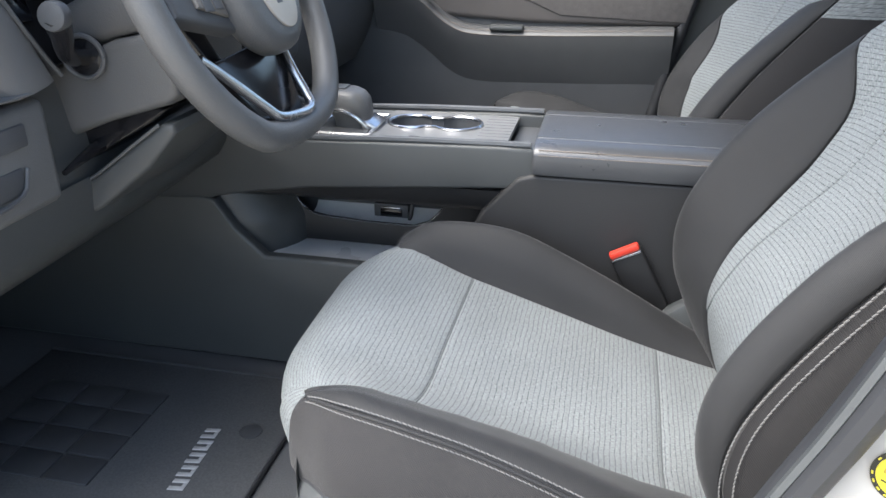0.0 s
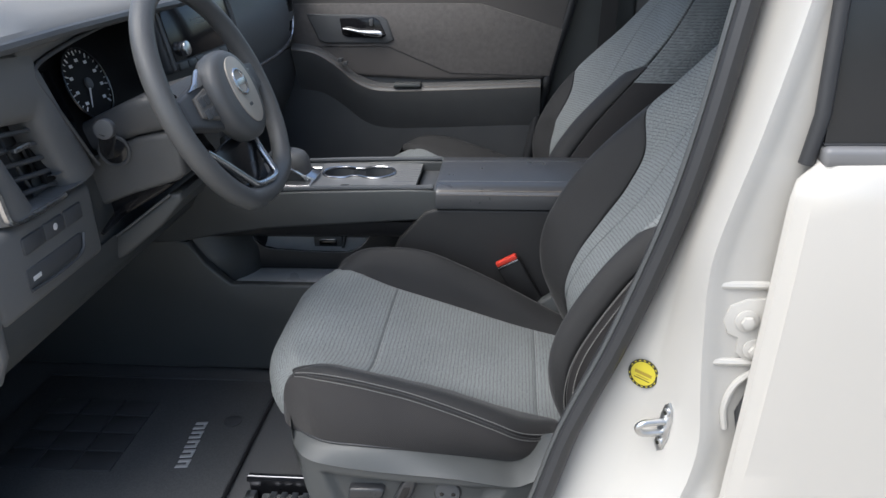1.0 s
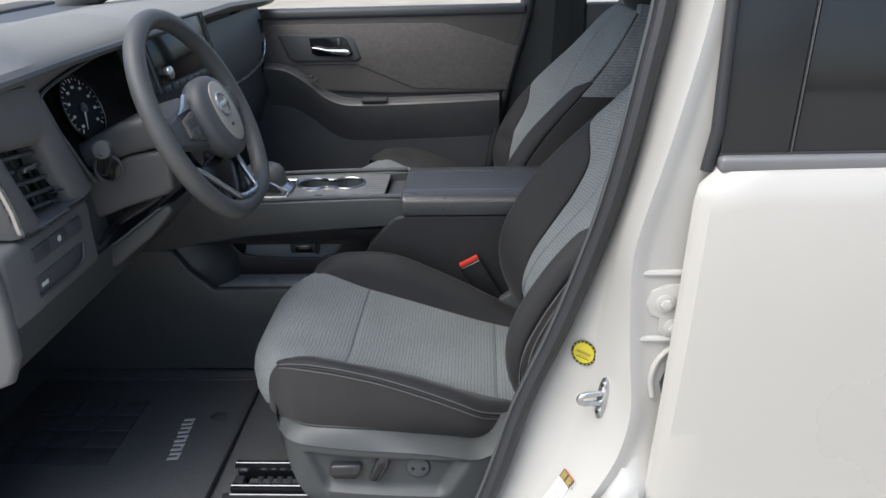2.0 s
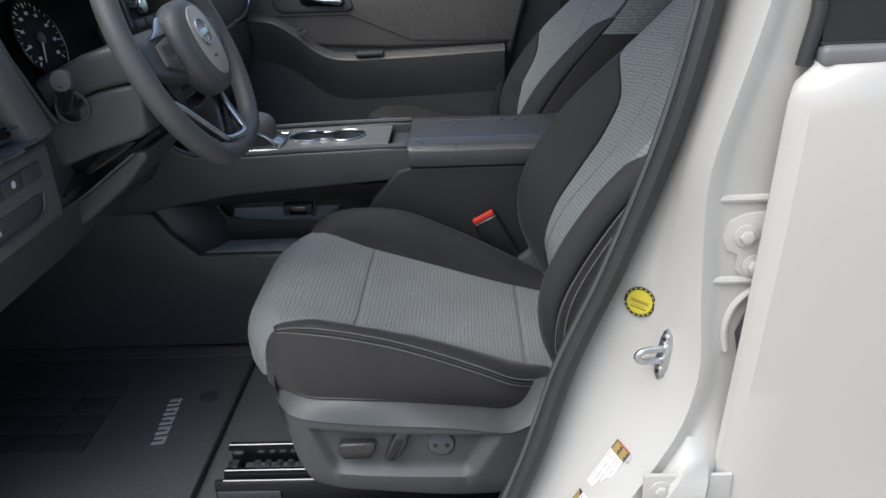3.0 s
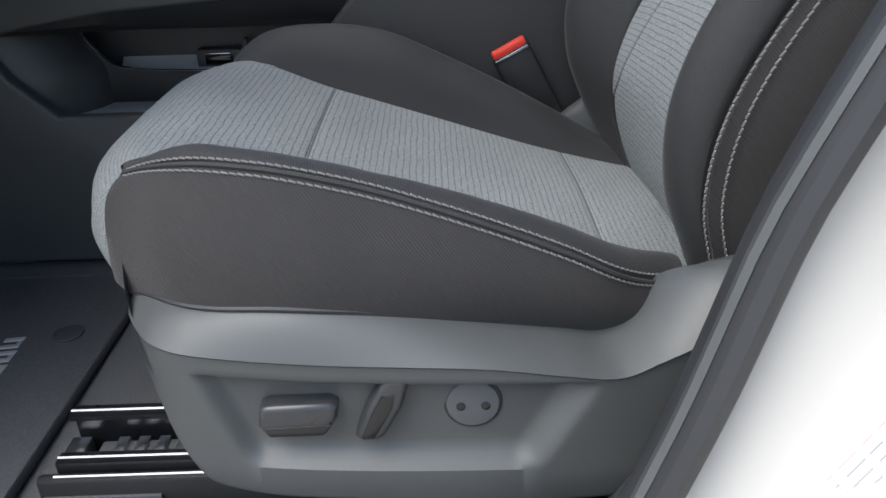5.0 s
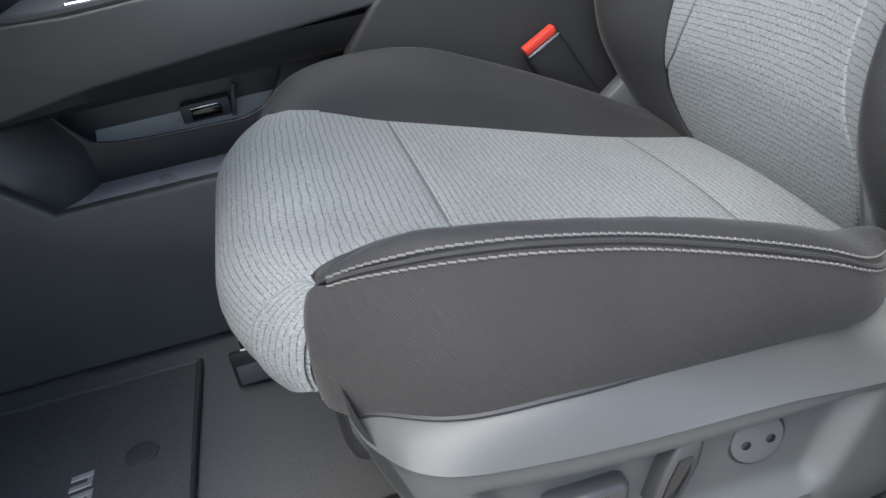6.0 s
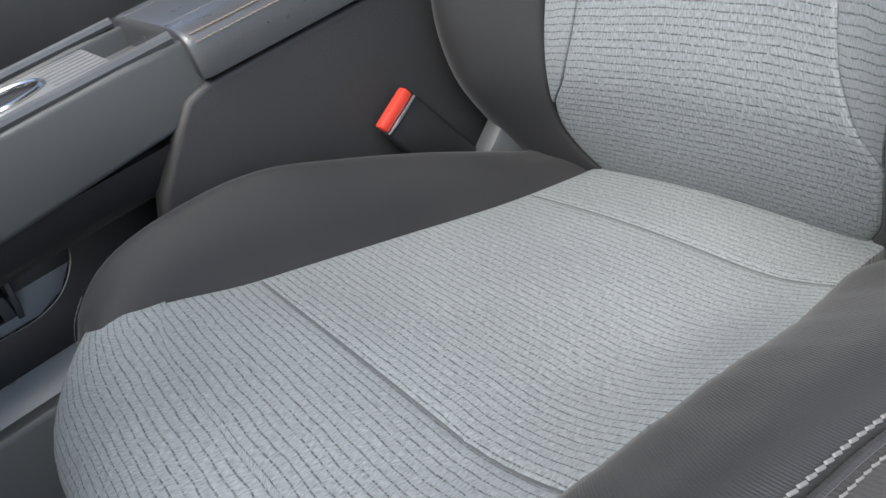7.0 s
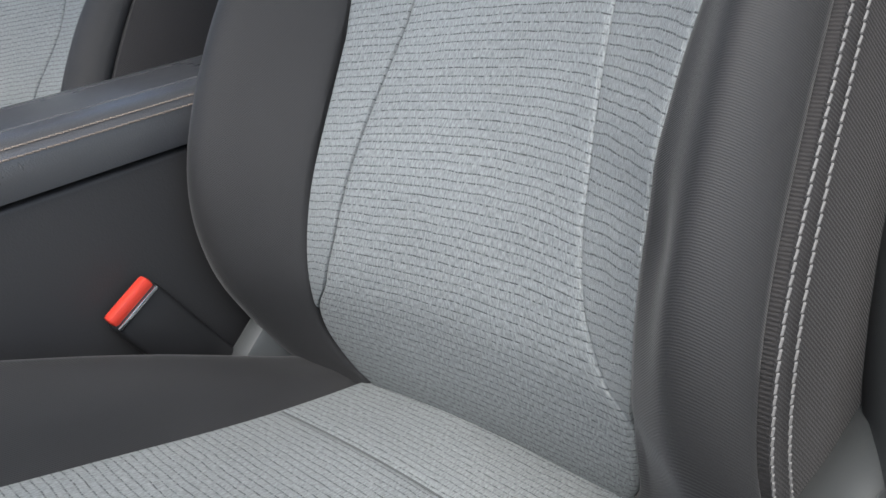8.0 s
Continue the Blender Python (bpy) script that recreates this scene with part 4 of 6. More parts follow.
shifter = part("shifter_base", box(-0.60, -0.515, -0.104, 0.010, 0.4330, 0.4385, 0.002), TRIM, console, "grey shifter plate")
part("shifter_frame", tube([(-0.602, -0.108, 0.4375), (-0.508, -0.108, 0.4375), (-0.508, 0.012, 0.4375), (-0.602, 0.012, 0.4375), (-0.602, -0.108, 0.4375)], 0.0034, 6), CHROME, console, "silver frame")
lever = part("shift_lever", grid([[(x + a * math.copysign(abs(math.cos(k * math.pi / 12)) ** 0.7, math.cos(k * math.pi / 12)), -0.050 + b * math.copysign(abs(math.sin(k * math.pi / 12)) ** 0.7, math.sin(k * math.pi / 12)), z) for k in range(24)] for x, z, a, b in
             ((-0.548, 0.437, 0.030, 0.024), (-0.549, 0.450, 0.031, 0.025), (-0.552, 0.462, 0.034, 0.028), (-0.557, 0.468, 0.038, 0.031), (-0.561, 0.480, 0.040, 0.032), (-0.566, 0.491, 0.037, 0.029), (-0.568, 0.497, 0.028, 0.021), (-0.568, 0.498, 0.010, 0.008))], closed=True, caps=True), LEATHER, console, "black stub shift lever")
part("lever_trim", tube(rail([(-0.590, -0.0800, 0.466), (-0.556, -0.0825, 0.467), (-0.535, -0.0815, 0.458), (-0.518, -0.0770, 0.441)], 16), 0.0034, 8), CHROME, console, "silver lever strip")
part("lever_foot", moved(box(-0.012, 0.012, -0.030, 0.030, -0.005, 0.008, 0.003), pose(-0.516, -0.050, 0.441, 0, 25, 0)), CHROME, console, "silver lever foot")
part("lever_button", box(-0.580, -0.556, -0.064, -0.036, 0.4965, 0.5005, 0.002), TRIM, console, "grey lever button")
# open shelf under the upper panel
part("shelf_tray", side_plate([(-1.38, 0.01), (-0.20, 0.01), (-0.20, 0.220), (-0.625, 0.2215), (-0.695, 0.221), (-0.745, 0.270), (-0.775, 0.318), (-0.86, 0.330), (-1.38, 0.40)], K0 + 0.004, 0.024, 0.006, 3), PLASTIC, console, "charcoal lower side")
part("shelf_tray", side_plate([(-0.86, 0.05), (-0.20, 0.05), (-0.20, 0.220), (-0.86, 0.220)], K1 - 0.004, -0.024, 0.006, 3), PLASTIC, console, "charcoal lower side")
part("shelf_floor", box(-0.70, -0.22, K0 + 0.022, -0.006, 0.18, 0.210, 0.004), SHELF, console, "shelf floor, paled for the light on it")
# the hollow front end of the shelf, meeting the divider
rows = []
for z in [0.16 + 0.18 * k / 24 for k in range(25)]:
    xe = curve([(0.15, -0.661), (0.25, -0.661), (0.265, -0.663), (0.284, -0.674), (0.312, -0.690), (0.35, -0.71)])(z)
    rows.append([(xe + dx, y, z) for dx, y in ((0.0, -0.010), (-0.003, -0.022), (-0.010, -0.042), (-0.022, -0.062), (-0.040, -0.082), (-0.064, -0.098), (-0.090, K0 + 0.026), (-0.12, K0 + 0.022))])
part("shelf_front", grid(rows), PLASTIC, console, "charcoal hollow end of the shelf")
part("shelf_back", side_plate([(-0.70, 0.19), (-0.30, 0.19), (-0.30, 0.33), (-0.398, 0.32), (-0.412, 0.285), (-0.434, 0.262), (-0.463, 0.2515), (-0.55, 0.2525), (-0.62, 0.2565), (-0.652, 0.263), (-0.672, 0.282), (-0.69, 0.312), (-0.70, 0.33)], -0.017, 0.008, 0.002), BOXSIDE, console, "black shelf divider")
# silver material gives the divider's lip its glossy highlight
part("shelf_lip", tube(rail([(-0.690, -0.0165, 0.313), (-0.672, -0.0165, 0.283), (-0.652, -0.0165, 0.264), (-0.62, -0.0165, 0.2575), (-0.55, -0.0165, 0.2535), (-0.50, -0.0165, 0.2525), (-0.463, -0.0165, 0.2525), (-0.434, -0.0165, 0.263), (-0.412, -0.0165, 0.286), (-0.398, -0.0165, 0.322)], 60), 0.0013, 6), CHROME, console, "thin lip, silver for its highlight")
# same lightened colour here, in place of light from the far side
part("rear_tray", grid([[(-0.66 + 0.26 * i / 10, y, z) for y, z in ((-0.010, 0.232), (-0.006, 0.243), (0.012, 0.247), (0.035, 0.254), (0.046, 0.264), (0.048, 0.280))] for i in range(11)]), SHELF, console, "rear tray, paled for the light on it")
part("rear_tray_wall", box(-0.70, -0.36, K1 - 0.034, K1 - 0.022, 0.21, 0.345, 0.003), PLASTIC_DK, console, "black far wall of the tray")
socket = part("socket_panel", box(-0.545, -0.480, 0.020, 0.046, 0.245, 0.274, 0.003), PLASTIC_DK, console, "dark socket panel")
part("socket", box(-0.532, -0.492, 0.016, 0.024, 0.252, 0.266, 0.002), PLASTIC_GL, socket, "black socket")
part("socket_edge", box(-0.532, -0.494, 0.0150, 0.0190, 0.2675, 0.2695, 0.0006), CHROME, socket)
part("tray_strut", moved(box(-0.003, 0.003, -0.006, 0.006, -0.022, 0.022, 0.002), pose(-0.474, 0.020, 0.268, 0, 12, 0)), PLASTIC_DK, console, "black strut")
# armrest box and lid
boxp = [(-0.246, 0.402), (-0.268, 0.396), (-0.290, 0.374), (-0.325, 0.334), (-0.345, 0.29), (-0.36, 0.20), (-0.37, 0.05), (0.30, 0.05), (0.30, 0.402)]
part("box_side", side_plate(boxp, K0 - 0.006, 0.03, 0.007, 3), BOXSIDE, console, "charcoal soft box side")
part("box_side", side_plate(boxp, K1 + 0.006, -0.03, 0.007, 3), BOXSIDE, console, "charcoal soft box side")
part("box_front", box(-0.262, -0.24, K0 + 0.02, K1 - 0.02, 0.22, 0.405, 0.006), PLASTIC_DK, console)
part("console_front", box(-1.40, -0.775, K0 + 0.006, K1 - 0.006, 0.0, 0.50, 0.02), PLASTIC_DK, console)
part("tunnel", box(-1.38, 1.6, K0 + 0.03, K1 - 0.03, 0.0, 0.19, 0.02), CARPET, console)
lidrows = []
for x, g in [(-0.2475, 0.55), (-0.2465, 0.8), (-0.243, 0.95), (-0.236, 1.0), (-0.10, 1.0), (0.05, 1.0), (0.20, 1.0), (0.30, 1.0)]:
    zc, yc = 0.428, (K0 + K1) / 2
    pr = [(K0 - 0.010, 0.404), (K0 - 0.012, 0.410), (K0 - 0.012, 0.432), (K0 - 0.010, 0.438), (K0 - 0.004, 0.4435), (K0 + 0.012, 0.448), (K0 + 0.04, 0.4495), (yc, 0.450), (K1 - 0.04, 0.4495), (K1 - 0.012, 0.448), (K1 + 0.004, 0.4435), (K1 + 0.010, 0.438), (K1 + 0.012, 0.41), (K1 + 0.01, 0.404)]
    lidrows.append([(x, yc + (y - yc) * (0.97 + 0.03 * g), zc + (z - zc) * (0.75 + 0.25 * g)) for y, z in pr])
lid = part("armrest_lid", grid(lidrows, closed=True, caps=True), LIDSKIN, console, "padded black armrest lid")
part("lid_stitch", stitches([(x, K0 - 0.0125, 0.4345) for x in [-0.24 + 0.02 * k for k in range(27)]], (0, -1, 0.2)), THREAD_DIM, console, "brown stitching")
part("lid_stitch", stitches([(x, K0 - 0.0075, 0.4413) for x in [-0.24 + 0.02 * k for k in range(27)]], (0, -1, 1)), THREAD_DIM, console, "brown stitching")
for yy in (K1 - 0.045, K0 + 0.030):
    part("lid_seam", tube([(-0.246, yy, 0.4488 if yy > 0 else 0.4486), (0.30, yy, 0.4488 if yy > 0 else 0.4486)], 0.0012, 6), PLASTIC_DK, console, "dark sewn seam")

# ---- dashboard ----
dash = thing("dashboard", "charcoal dashboard with soft grey top", "dashboard")


def dash_top_row(y):
    hood = math.exp(-((y + 0.40) / 0.24) ** 4)
    drop = 0.02 * max(0.0, (y - 0.30) / 0.4)
    return [(-0.745, y, 0.786 - drop), (-0.712, y, 0.796 - drop), (-0.700, y, 0.806 + 0.002 * hood - drop), (-0.706, y, 0.815 + 0.003 * hood - drop), (-0.73, y, 0.820 + 0.010 * hood - drop), (-0.82, y, 0.828 + 0.024 * hood - drop), (-0.95, y, 0.824 + 0.014 * hood - drop),
            (-1.15, y, 0.795), (-1.42, y, 0.775), (-1.44, y, 0.70)]


part("top_pad", grid([dash_top_row(-0.80 + 1.54 * i / 40) for i in range(41)]), DASHTOP, dash, "grey soft dash top")
part("lip_band", tube(rail([(-0.703, -0.80 + 0.06 * i, 0.802 + 0.003 * math.exp(-((-0.80 + 0.06 * i + 0.40) / 0.24) ** 4)) for i in range(13)], 40), 0.008, 8), LEATHER, dash, "dark leather lip")
part("core", box(-1.38, -0.82, -0.79, 0.73, 0.50, 0.79, 0.01), PLASTIC_DK, dash)
# outboard vent block: a padded ring round the slanting vent
def yz_plate(outline, x, depth, bev=0.004):
    """A plate in the plane across the car, facing the driver."""
    return moved(prism(outline, depth, bev, 2), Matrix(((0, 0, 1, x), (1, 0, 0, 0), (0, 1, 0, 0), (0, 0, 0, 1))))


def spread(corners, n):
    """n points along each side of a closed outline."""
    out = []
    for (a, b), (c, d) in zip(corners, corners[1:] + corners[:1]):
        out += [(a + (c - a) * k / n, b + (d - b) * k / n) for k in range(n)]
    return out


VENT = [(-0.722, 0.713), (-0.618, 0.700), (-0.575, 0.590), (-0.663, 0.600)]
BLOCK = [(-0.800, 0.806), (-0.600, 0.790), (-0.500, 0.600), (-0.728, 0.592)]
vi, vo = spread(VENT, 12), spread(BLOCK, 12)
loft = [[(x, a + (c - a) * f, b + (d - b) * f) for (a, b), (c, d) in zip(vi, vo)] for x, f in ((-0.765, -0.01), (-0.733, 0.0), (-0.724, 0.05), (-0.7185, 0.16), (-0.7155, 0.4), (-0.716, 0.7), (-0.721, 0.92), (-0.732, 1.0), (-0.80, 1.0))]
part("vent_surround", grid(loft, closed=True), DASH, dash, "charcoal padded vent surround")
part("surround_stitch", stitches([(-0.7165, -0.795 + 0.008 * k, 0.772 - 0.0010 * k) for k in range(16)], (1, 0, 0.3), r=0.0006), THREAD_DIM, dash, "dim stitching")
part("vent_well", yz_plate([(-0.735, 0.722), (-0.610, 0.708), (-0.565, 0.582), (-0.672, 0.592)], -0.795, 0.02, 0.002), PLASTIC_DK, dash, "black vent well")
for k in range(5):
    f = (k + 0.6) / 5.2
    ya, za = -0.722 + 0.059 * f, 0.713 - 0.113 * f
    yb, zb = -0.618 + 0.043 * f, 0.700 - 0.110 * f
    part("vent_slat", tube([(-0.742, ya, za), (-0.740, yb, zb)], 0.0035, 6), PLASTIC_DK, dash, "black vent slat")
part("vent_divider", tube([(-0.750, -0.668, 0.706), (-0.750, -0.617, 0.596)], 0.003, 6), PLASTIC_DK, dash)
part("vent_tab", box(-0.738, -0.722, -0.675, -0.640, 0.672, 0.679, 0.002), CHROME, dash, "silver vent tab")
part("vent_wheel", disc((-0.742, -0.712, 0.650), (1, 0, 0), 0.020, 0.012, 0.002, 28), PLASTIC, dash, "ribbed vent thumb wheel")
part("vent_trim", tube(rail([(-0.722, -0.800, 0.725), (-0.718, -0.757, 0.690), (-0.716, -0.737, 0.640), (-0.716, -0.727, 0.600), (-0.716, -0.700, 0.592), (-0.717, -0.600, 0.591)], 30), [0.006] * 16 + [0.004] * 14, 8), CHROME, dash, "silver trim strip")
part("switch_panel", box(-0.80, -0.724, -0.775, -0.520, 0.470, 0.586, 0.012, 3), DASH, dash, "charcoal switch panel")
for k in range(3):
    part("switch_cap", box(-0.735, -0.7205, -0.706 + k * 0.049, -0.659 + k * 0.049, 0.544, 0.568, 0.003), PLASTIC_DK, dash, "blank switch cap")
part("switch_mark", disc((-0.7207, -0.633, 0.557), (1, 0, 0), 0.005, 0.0008, 0.0002, 16), WHITEINK, dash)
part("fuse_door", box(-0.735, -0.7215, -0.712, -0.575, 0.497, 0.526, 0.004), PLASTIC_DK, dash, "small dash pocket")
part("fuse_lip", tube(rail([(-0.720, -0.712, 0.497), (-0.719, -0.640, 0.494), (-0.719, -0.585, 0.500), (-0.720, -0.572, 0.524)], 16), 0.0025, 6), TRIM, dash, "pocket lip")
part("fuse_mark", box(-0.722, -0.7209, -0.702, -0.684, 0.507, 0.513, 0.0002), WHITEINK, dash)
part("knee_panel", grid([[(-0.728 - 0.012 * k / 3, -0.775 + 0.66 * i / 20, 0.480 - 0.028 * k) if k < 3 else (-0.752 - 0.045 * (k - 3), -0.775 + 0.66 * i / 20, 0.400 - 0.03 * (k - 3)) for i in range(21)] for k in range(7)]), PLASTIC, dash, "black knee panel")
part("lower_panel", grid([[(-0.752 + 0.030 * k / 8 - 0.012 * (k / 8) ** 3, -0.615 + 0.50 * i / 16, 0.618 - 0.165 * k / 8) for i in range(17)] for k in range(9)]), PLASTIC, dash, "charcoal panel below the column")
part("panel_slot", tube(rail([(-0.722, -0.52, 0.500), (-0.7205, -0.46, 0.512), (-0.720, -0.38, 0.522), (-0.721, -0.30, 0.526)], 20), [0.003 + 0.006 * math.sin(math.pi * k / 19) for k in range(20)], 8), PLASTIC_GL, dash, "dark panel slot")
part("end_trim", side_plate([(-0.74, 0.40), (-0.722, 0.44), (-0.718, 0.52), (-0.722, 0.58), (-0.80, 0.58), (-0.86, 0.46), (-0.84, 0.36)], -0.80, 0.022, 0.008, 3), DASH, dash, "charcoal end trim")
# instrument cluster
part("instrument_panel", moved(box(-0.004, 0.004, -0.21, 0.21, -0.095, 0.085, 0.003), pose(-0.768, -0.395, 0.698, 0, -18, 0)), DIAL, dash, "black instrument panel")
BEZEL = rail([(-0.718, -0.497, 0.603), (-0.718, -0.515, 0.625), (-0.718, -0.560, 0.690), (-0.718, -0.602, 0.747), (-0.718, -0.606, 0.760), (-0.718, -0.594, 0.769), (-0.718, -0.560, 0.777), (-0.718, -0.48, 0.788), (-0.718, -0.40, 0.795), (-0.718, -0.30, 0.798)], 60)
part("cluster_side", grid([[p, (-0.735, p.y + 0.004, p.z - 0.002), (-0.80, p.y + 0.012, p.z - 0.006)] for p in BEZEL]), PLASTIC_DK, dash, "dark cluster well")
part("cluster_sill", grid([[(-0.722 - 0.1 * k / 4, -0.60 + 0.42 * i / 12, 0.600 - 0.012 * k / 4 + 0.02 * math.cos(i / 12 * math.pi)) for i in range(13)] for k in range(5)]), DASH, dash)


def dial(cy):
    c = Vector((-0.752, cy, 0.711))
    n = Vector((math.cos(radians(18)), 0, math.sin(radians(18))))
    u = Vector((-math.sin(radians(18)), 0, math.cos(radians(18))))
    e = Vector((0, 1, 0))
    part("dial_rim", tube([c + n * 0.004 + 0.056 * (math.cos(a) * e + math.sin(a) * u) for a in [2 * math.pi * k / 40 for k in range(41)]], 0.002, 6, False), PLASTIC_GL, dash)
    part("dial_face", disc(c, n, 0.055, 0.003, 0.0005, 40), DIAL, dash, "black dial face")
    for k in range(25):
        a = radians(225 - 270 * k / 24)
        big = k % 3 == 0
        d = math.cos(a) * e + math.sin(a) * u
        part("dial_tick", tube([c + n * 0.0042 + d * (0.0515 if big else 0.0525), c + n * 0.0042 + d * (0.0445 if big else 0.0485)], 0.0011 if big else 0.0007, 4), WHITEINK, dash)
        if big:
            s = d * 0.0370 + c + n * 0.0036
            part("dial_mark", moved(box(-0.0004, 0.0004, -0.0042, 0.0042, -0.0024, 0.0024, 0.0003), Matrix.Translation(s) @ pose(0, 0, 0, 0, -18, 0)), WHITEINK, dash)
    a = radians(238)
    part("needle", tube([c + n * 0.006, c + n * 0.006 + 0.040 * (math.cos(a) * e + math.sin(a) * u)], [0.0018, 0.0007], 6), WHITEINK, dash)
    part("hub_cap", disc(c + n * 0.003, n, 0.009, 0.005, 0.002, 20), PLASTIC_DK, dash)


dial(-0.430)
part("side_display", moved(box(-0.001, 0.002, -0.035, 0.035, -0.045, 0.045, 0.001), pose(-0.760, -0.522, 0.700, 0, -18, 0)), SCREEN, dash, "dark side display")
part("cluster_brow", yz_plate([(-0.640, 0.806), (-0.612, 0.764), (-0.596, 0.772), (-0.560, 0.780), (-0.480, 0.791), (-0.400, 0.798), (-0.300, 0.801), (-0.300, 0.806)], -0.735, 0.014, 0.003), DASH, dash, "grey cluster surround")
part("bezel_edge", tube(BEZEL, 0.0028, 6), TRIM, dash, "thin cluster edge")
# centre screen
mS = Matrix.Translation((-0.690, -0.096, 0.757)) @ pose(0, 0, 0, 0, -12, -4)
part("screen_body", moved(box(-0.030, 0.0, -0.155, 0.145, -0.066, 0.066, 0.010, 3), mS), PLASTIC_DK, dash, "black display housing")
part("screen_glass", moved(box(-0.001, 0.0015, -0.140, 0.130, -0.048, 0.058, 0.001), mS), SCREEN, dash, "dark touch screen")
part("screen_frame", tube([mS @ Vector(p) for p in ((0.001, -0.153, -0.06), (0.001, -0.153, 0.062), (0.001, 0.143, 0.062), (0.001, 0.143, -0.06))], 0.003, 6), TRIM, dash)
for k in range(8):
    part("screen_button", moved(box(-0.001, 0.004, -0.135 + 0.034 * k, -0.105 + 0.034 * k, -0.064, -0.051, 0.001), mS), PLASTIC, dash, "grey key")
part("screen_knob", moved(disc((0, 0, 0), (1, 0, 0), 0.013, 0.016, 0.002, 24), mS @ Matrix.Translation((0.001, -0.112, -0.030))), CHROME, dash, "silver rotary knob")
part("screen_bars", moved(join(box(0.0012, 0.002, -0.04, 0.05, 0.012, 0.0145, 0), box(0.0012, 0.002, -0.03, 0.03, 0.004, 0.006, 0)), mS), TRIM, dash)
part("centre_fascia", box(-0.84, -0.725, -0.22, 0.17, 0.50, 0.70, 0.015, 3), PLASTIC_DK, dash, "black centre fascia")
part("stack_vent", box(-0.735, -0.718, -0.19, 0.14, 0.60, 0.655, 0.004), PLASTIC_GL, dash)
for k in range(3):
    part("stack_slat", box(-0.722, -0.714, -0.185, 0.135, 0.609 + 0.016 * k, 0.6115 + 0.016 * k, 0.0006), TRIM, dash)
part("climate_panel", box(-0.735, -0.716, -0.17, 0.12, 0.535, 0.578, 0.005), PLASTIC_GL, dash, "gloss climate panel")
for y in (-0.13, 0.08):
    part("climate_knob", disc((-0.716, y, 0.556), (1, 0, 0.1), 0.017, 0.015, 0.003, 24), CHROME, dash, "silver climate knob")
# passenger side of the dash
part("passenger_pad", grid([[(-0.735 + 0.018 * math.sin(k / 6 * math.pi), y, 0.775 - 0.17 * k / 6) for y in [0.15 + 0.50 * i / 10 for i in range(11)]] for k in range(7)]), DASH, dash, "grey padded dash face")
part("passenger_lower", grid([[(-0.735 + 0.03 * k / 5 - 0.09 * (k / 5) ** 2, y, 0.60 - 0.20 * k / 5) for y in [0.08 + 0.60 * i / 10 for i in range(11)]] for k in range(6)]), PLASTIC_DK, dash, "black glovebox")
part("passenger_trim", tube(rail([(-0.716, 0.17, 0.612), (-0.714, 0.45, 0.615), (-0.716, 0.60, 0.640), (-0.722, 0.645, 0.70), (-0.735, 0.64, 0.755)], 30), 0.0045, 8), CHROME, dash, "silver trim strip")
part("passenger_vent", box(-0.75, -0.718, 0.595, 0.645, 0.65, 0.74, 0.006), PLASTIC_GL, dash, "gloss vent")

# ---- steering wheel ----
wheel = thing("steering_wheel", "black steering wheel with silver lower spoke trim", "steering wheel")
RK = radians(22.7)
WN = Vector((math.cos(RK), 0, math.sin(RK)))
WU = Vector((-math.sin(RK), 0, math.cos(RK)))
WC = Vector((-0.556, -0.394, 0.686))


def wp(e, u, n=0.0):
    """A point of the wheel: to the driver's right, up along the rim's plane, towards the driver."""
    return WC + Vector((0, 1, 0)) * e + WU * u + WN * n


RIMR = 0.177
rim = []
for k in range(73):
    a = 2 * math.pi * k / 72
    e, u = RIMR * math.cos(a), RIMR * math.sin(a)
    if u < -0.155:
        u = -0.155 + (u + 0.155) * 0.5
    rim.append(wp(e, u))
part("rim", tube(rim, 0.0168, 14, False), LEATHER, wheel, "black leather rim")
mW = Matrix(((0, WU.x, WN.x, WC.x), (1, WU.y, WN.y, WC.y), (0, WU.z, WN.z, WC.z), (0, 0, 0, 1)))


def plate(outline, n0, depth, mat_, name, label="", bev=0.004):
    return part(name, moved(prism(outline, depth, bev, 3), mW @ Matrix.Translation((0, 0, n0))), mat_, wheel, label)


pad = [(0.074 * math.copysign(abs(math.cos(a)) ** 0.9, math.cos(a)), -0.004 + 0.067 * math.copysign(abs(math.sin(a)) ** 0.92, math.sin(a)) - 0.012 * abs(math.sin(a)) ** 2 * (1 if math.sin(a) < 0 else 0)) for a in [2 * math.pi * k / 40 for k in range(40)]]
plate(pad, -0.004, 0.042, LEATHER, "hub_pad", "black airbag cover", 0.016)
plate([(x * 0.56 + 0.006, y * 0.74) for x, y in pad], 0.0372, 0.003, BRONZE, "hub_plate", "bronze grey hub plate", 0.001)
part("badge_ring", tube([wp(0.020 * math.cos(a), 0.006 + 0.020 * math.sin(a), 0.0412) for a in [2 * math.pi * k / 32 for k in range(33)]], 0.0024, 8, False), CHROME, wheel, "silver ring badge")
plate([(-0.024, 0.001), (0.024, 0.001), (0.024, 0.011), (-0.024, 0.011)], 0.0397, 0.003, CHROME, "badge_bar", "plain silver bar", 0.001)
plate([(-0.006, -0.034), (0.006, -0.034), (0.006, -0.029), (-0.006, -0.029)], 0.0402, 0.0006, PLASTIC_DK, "pad_mark", "", 0)
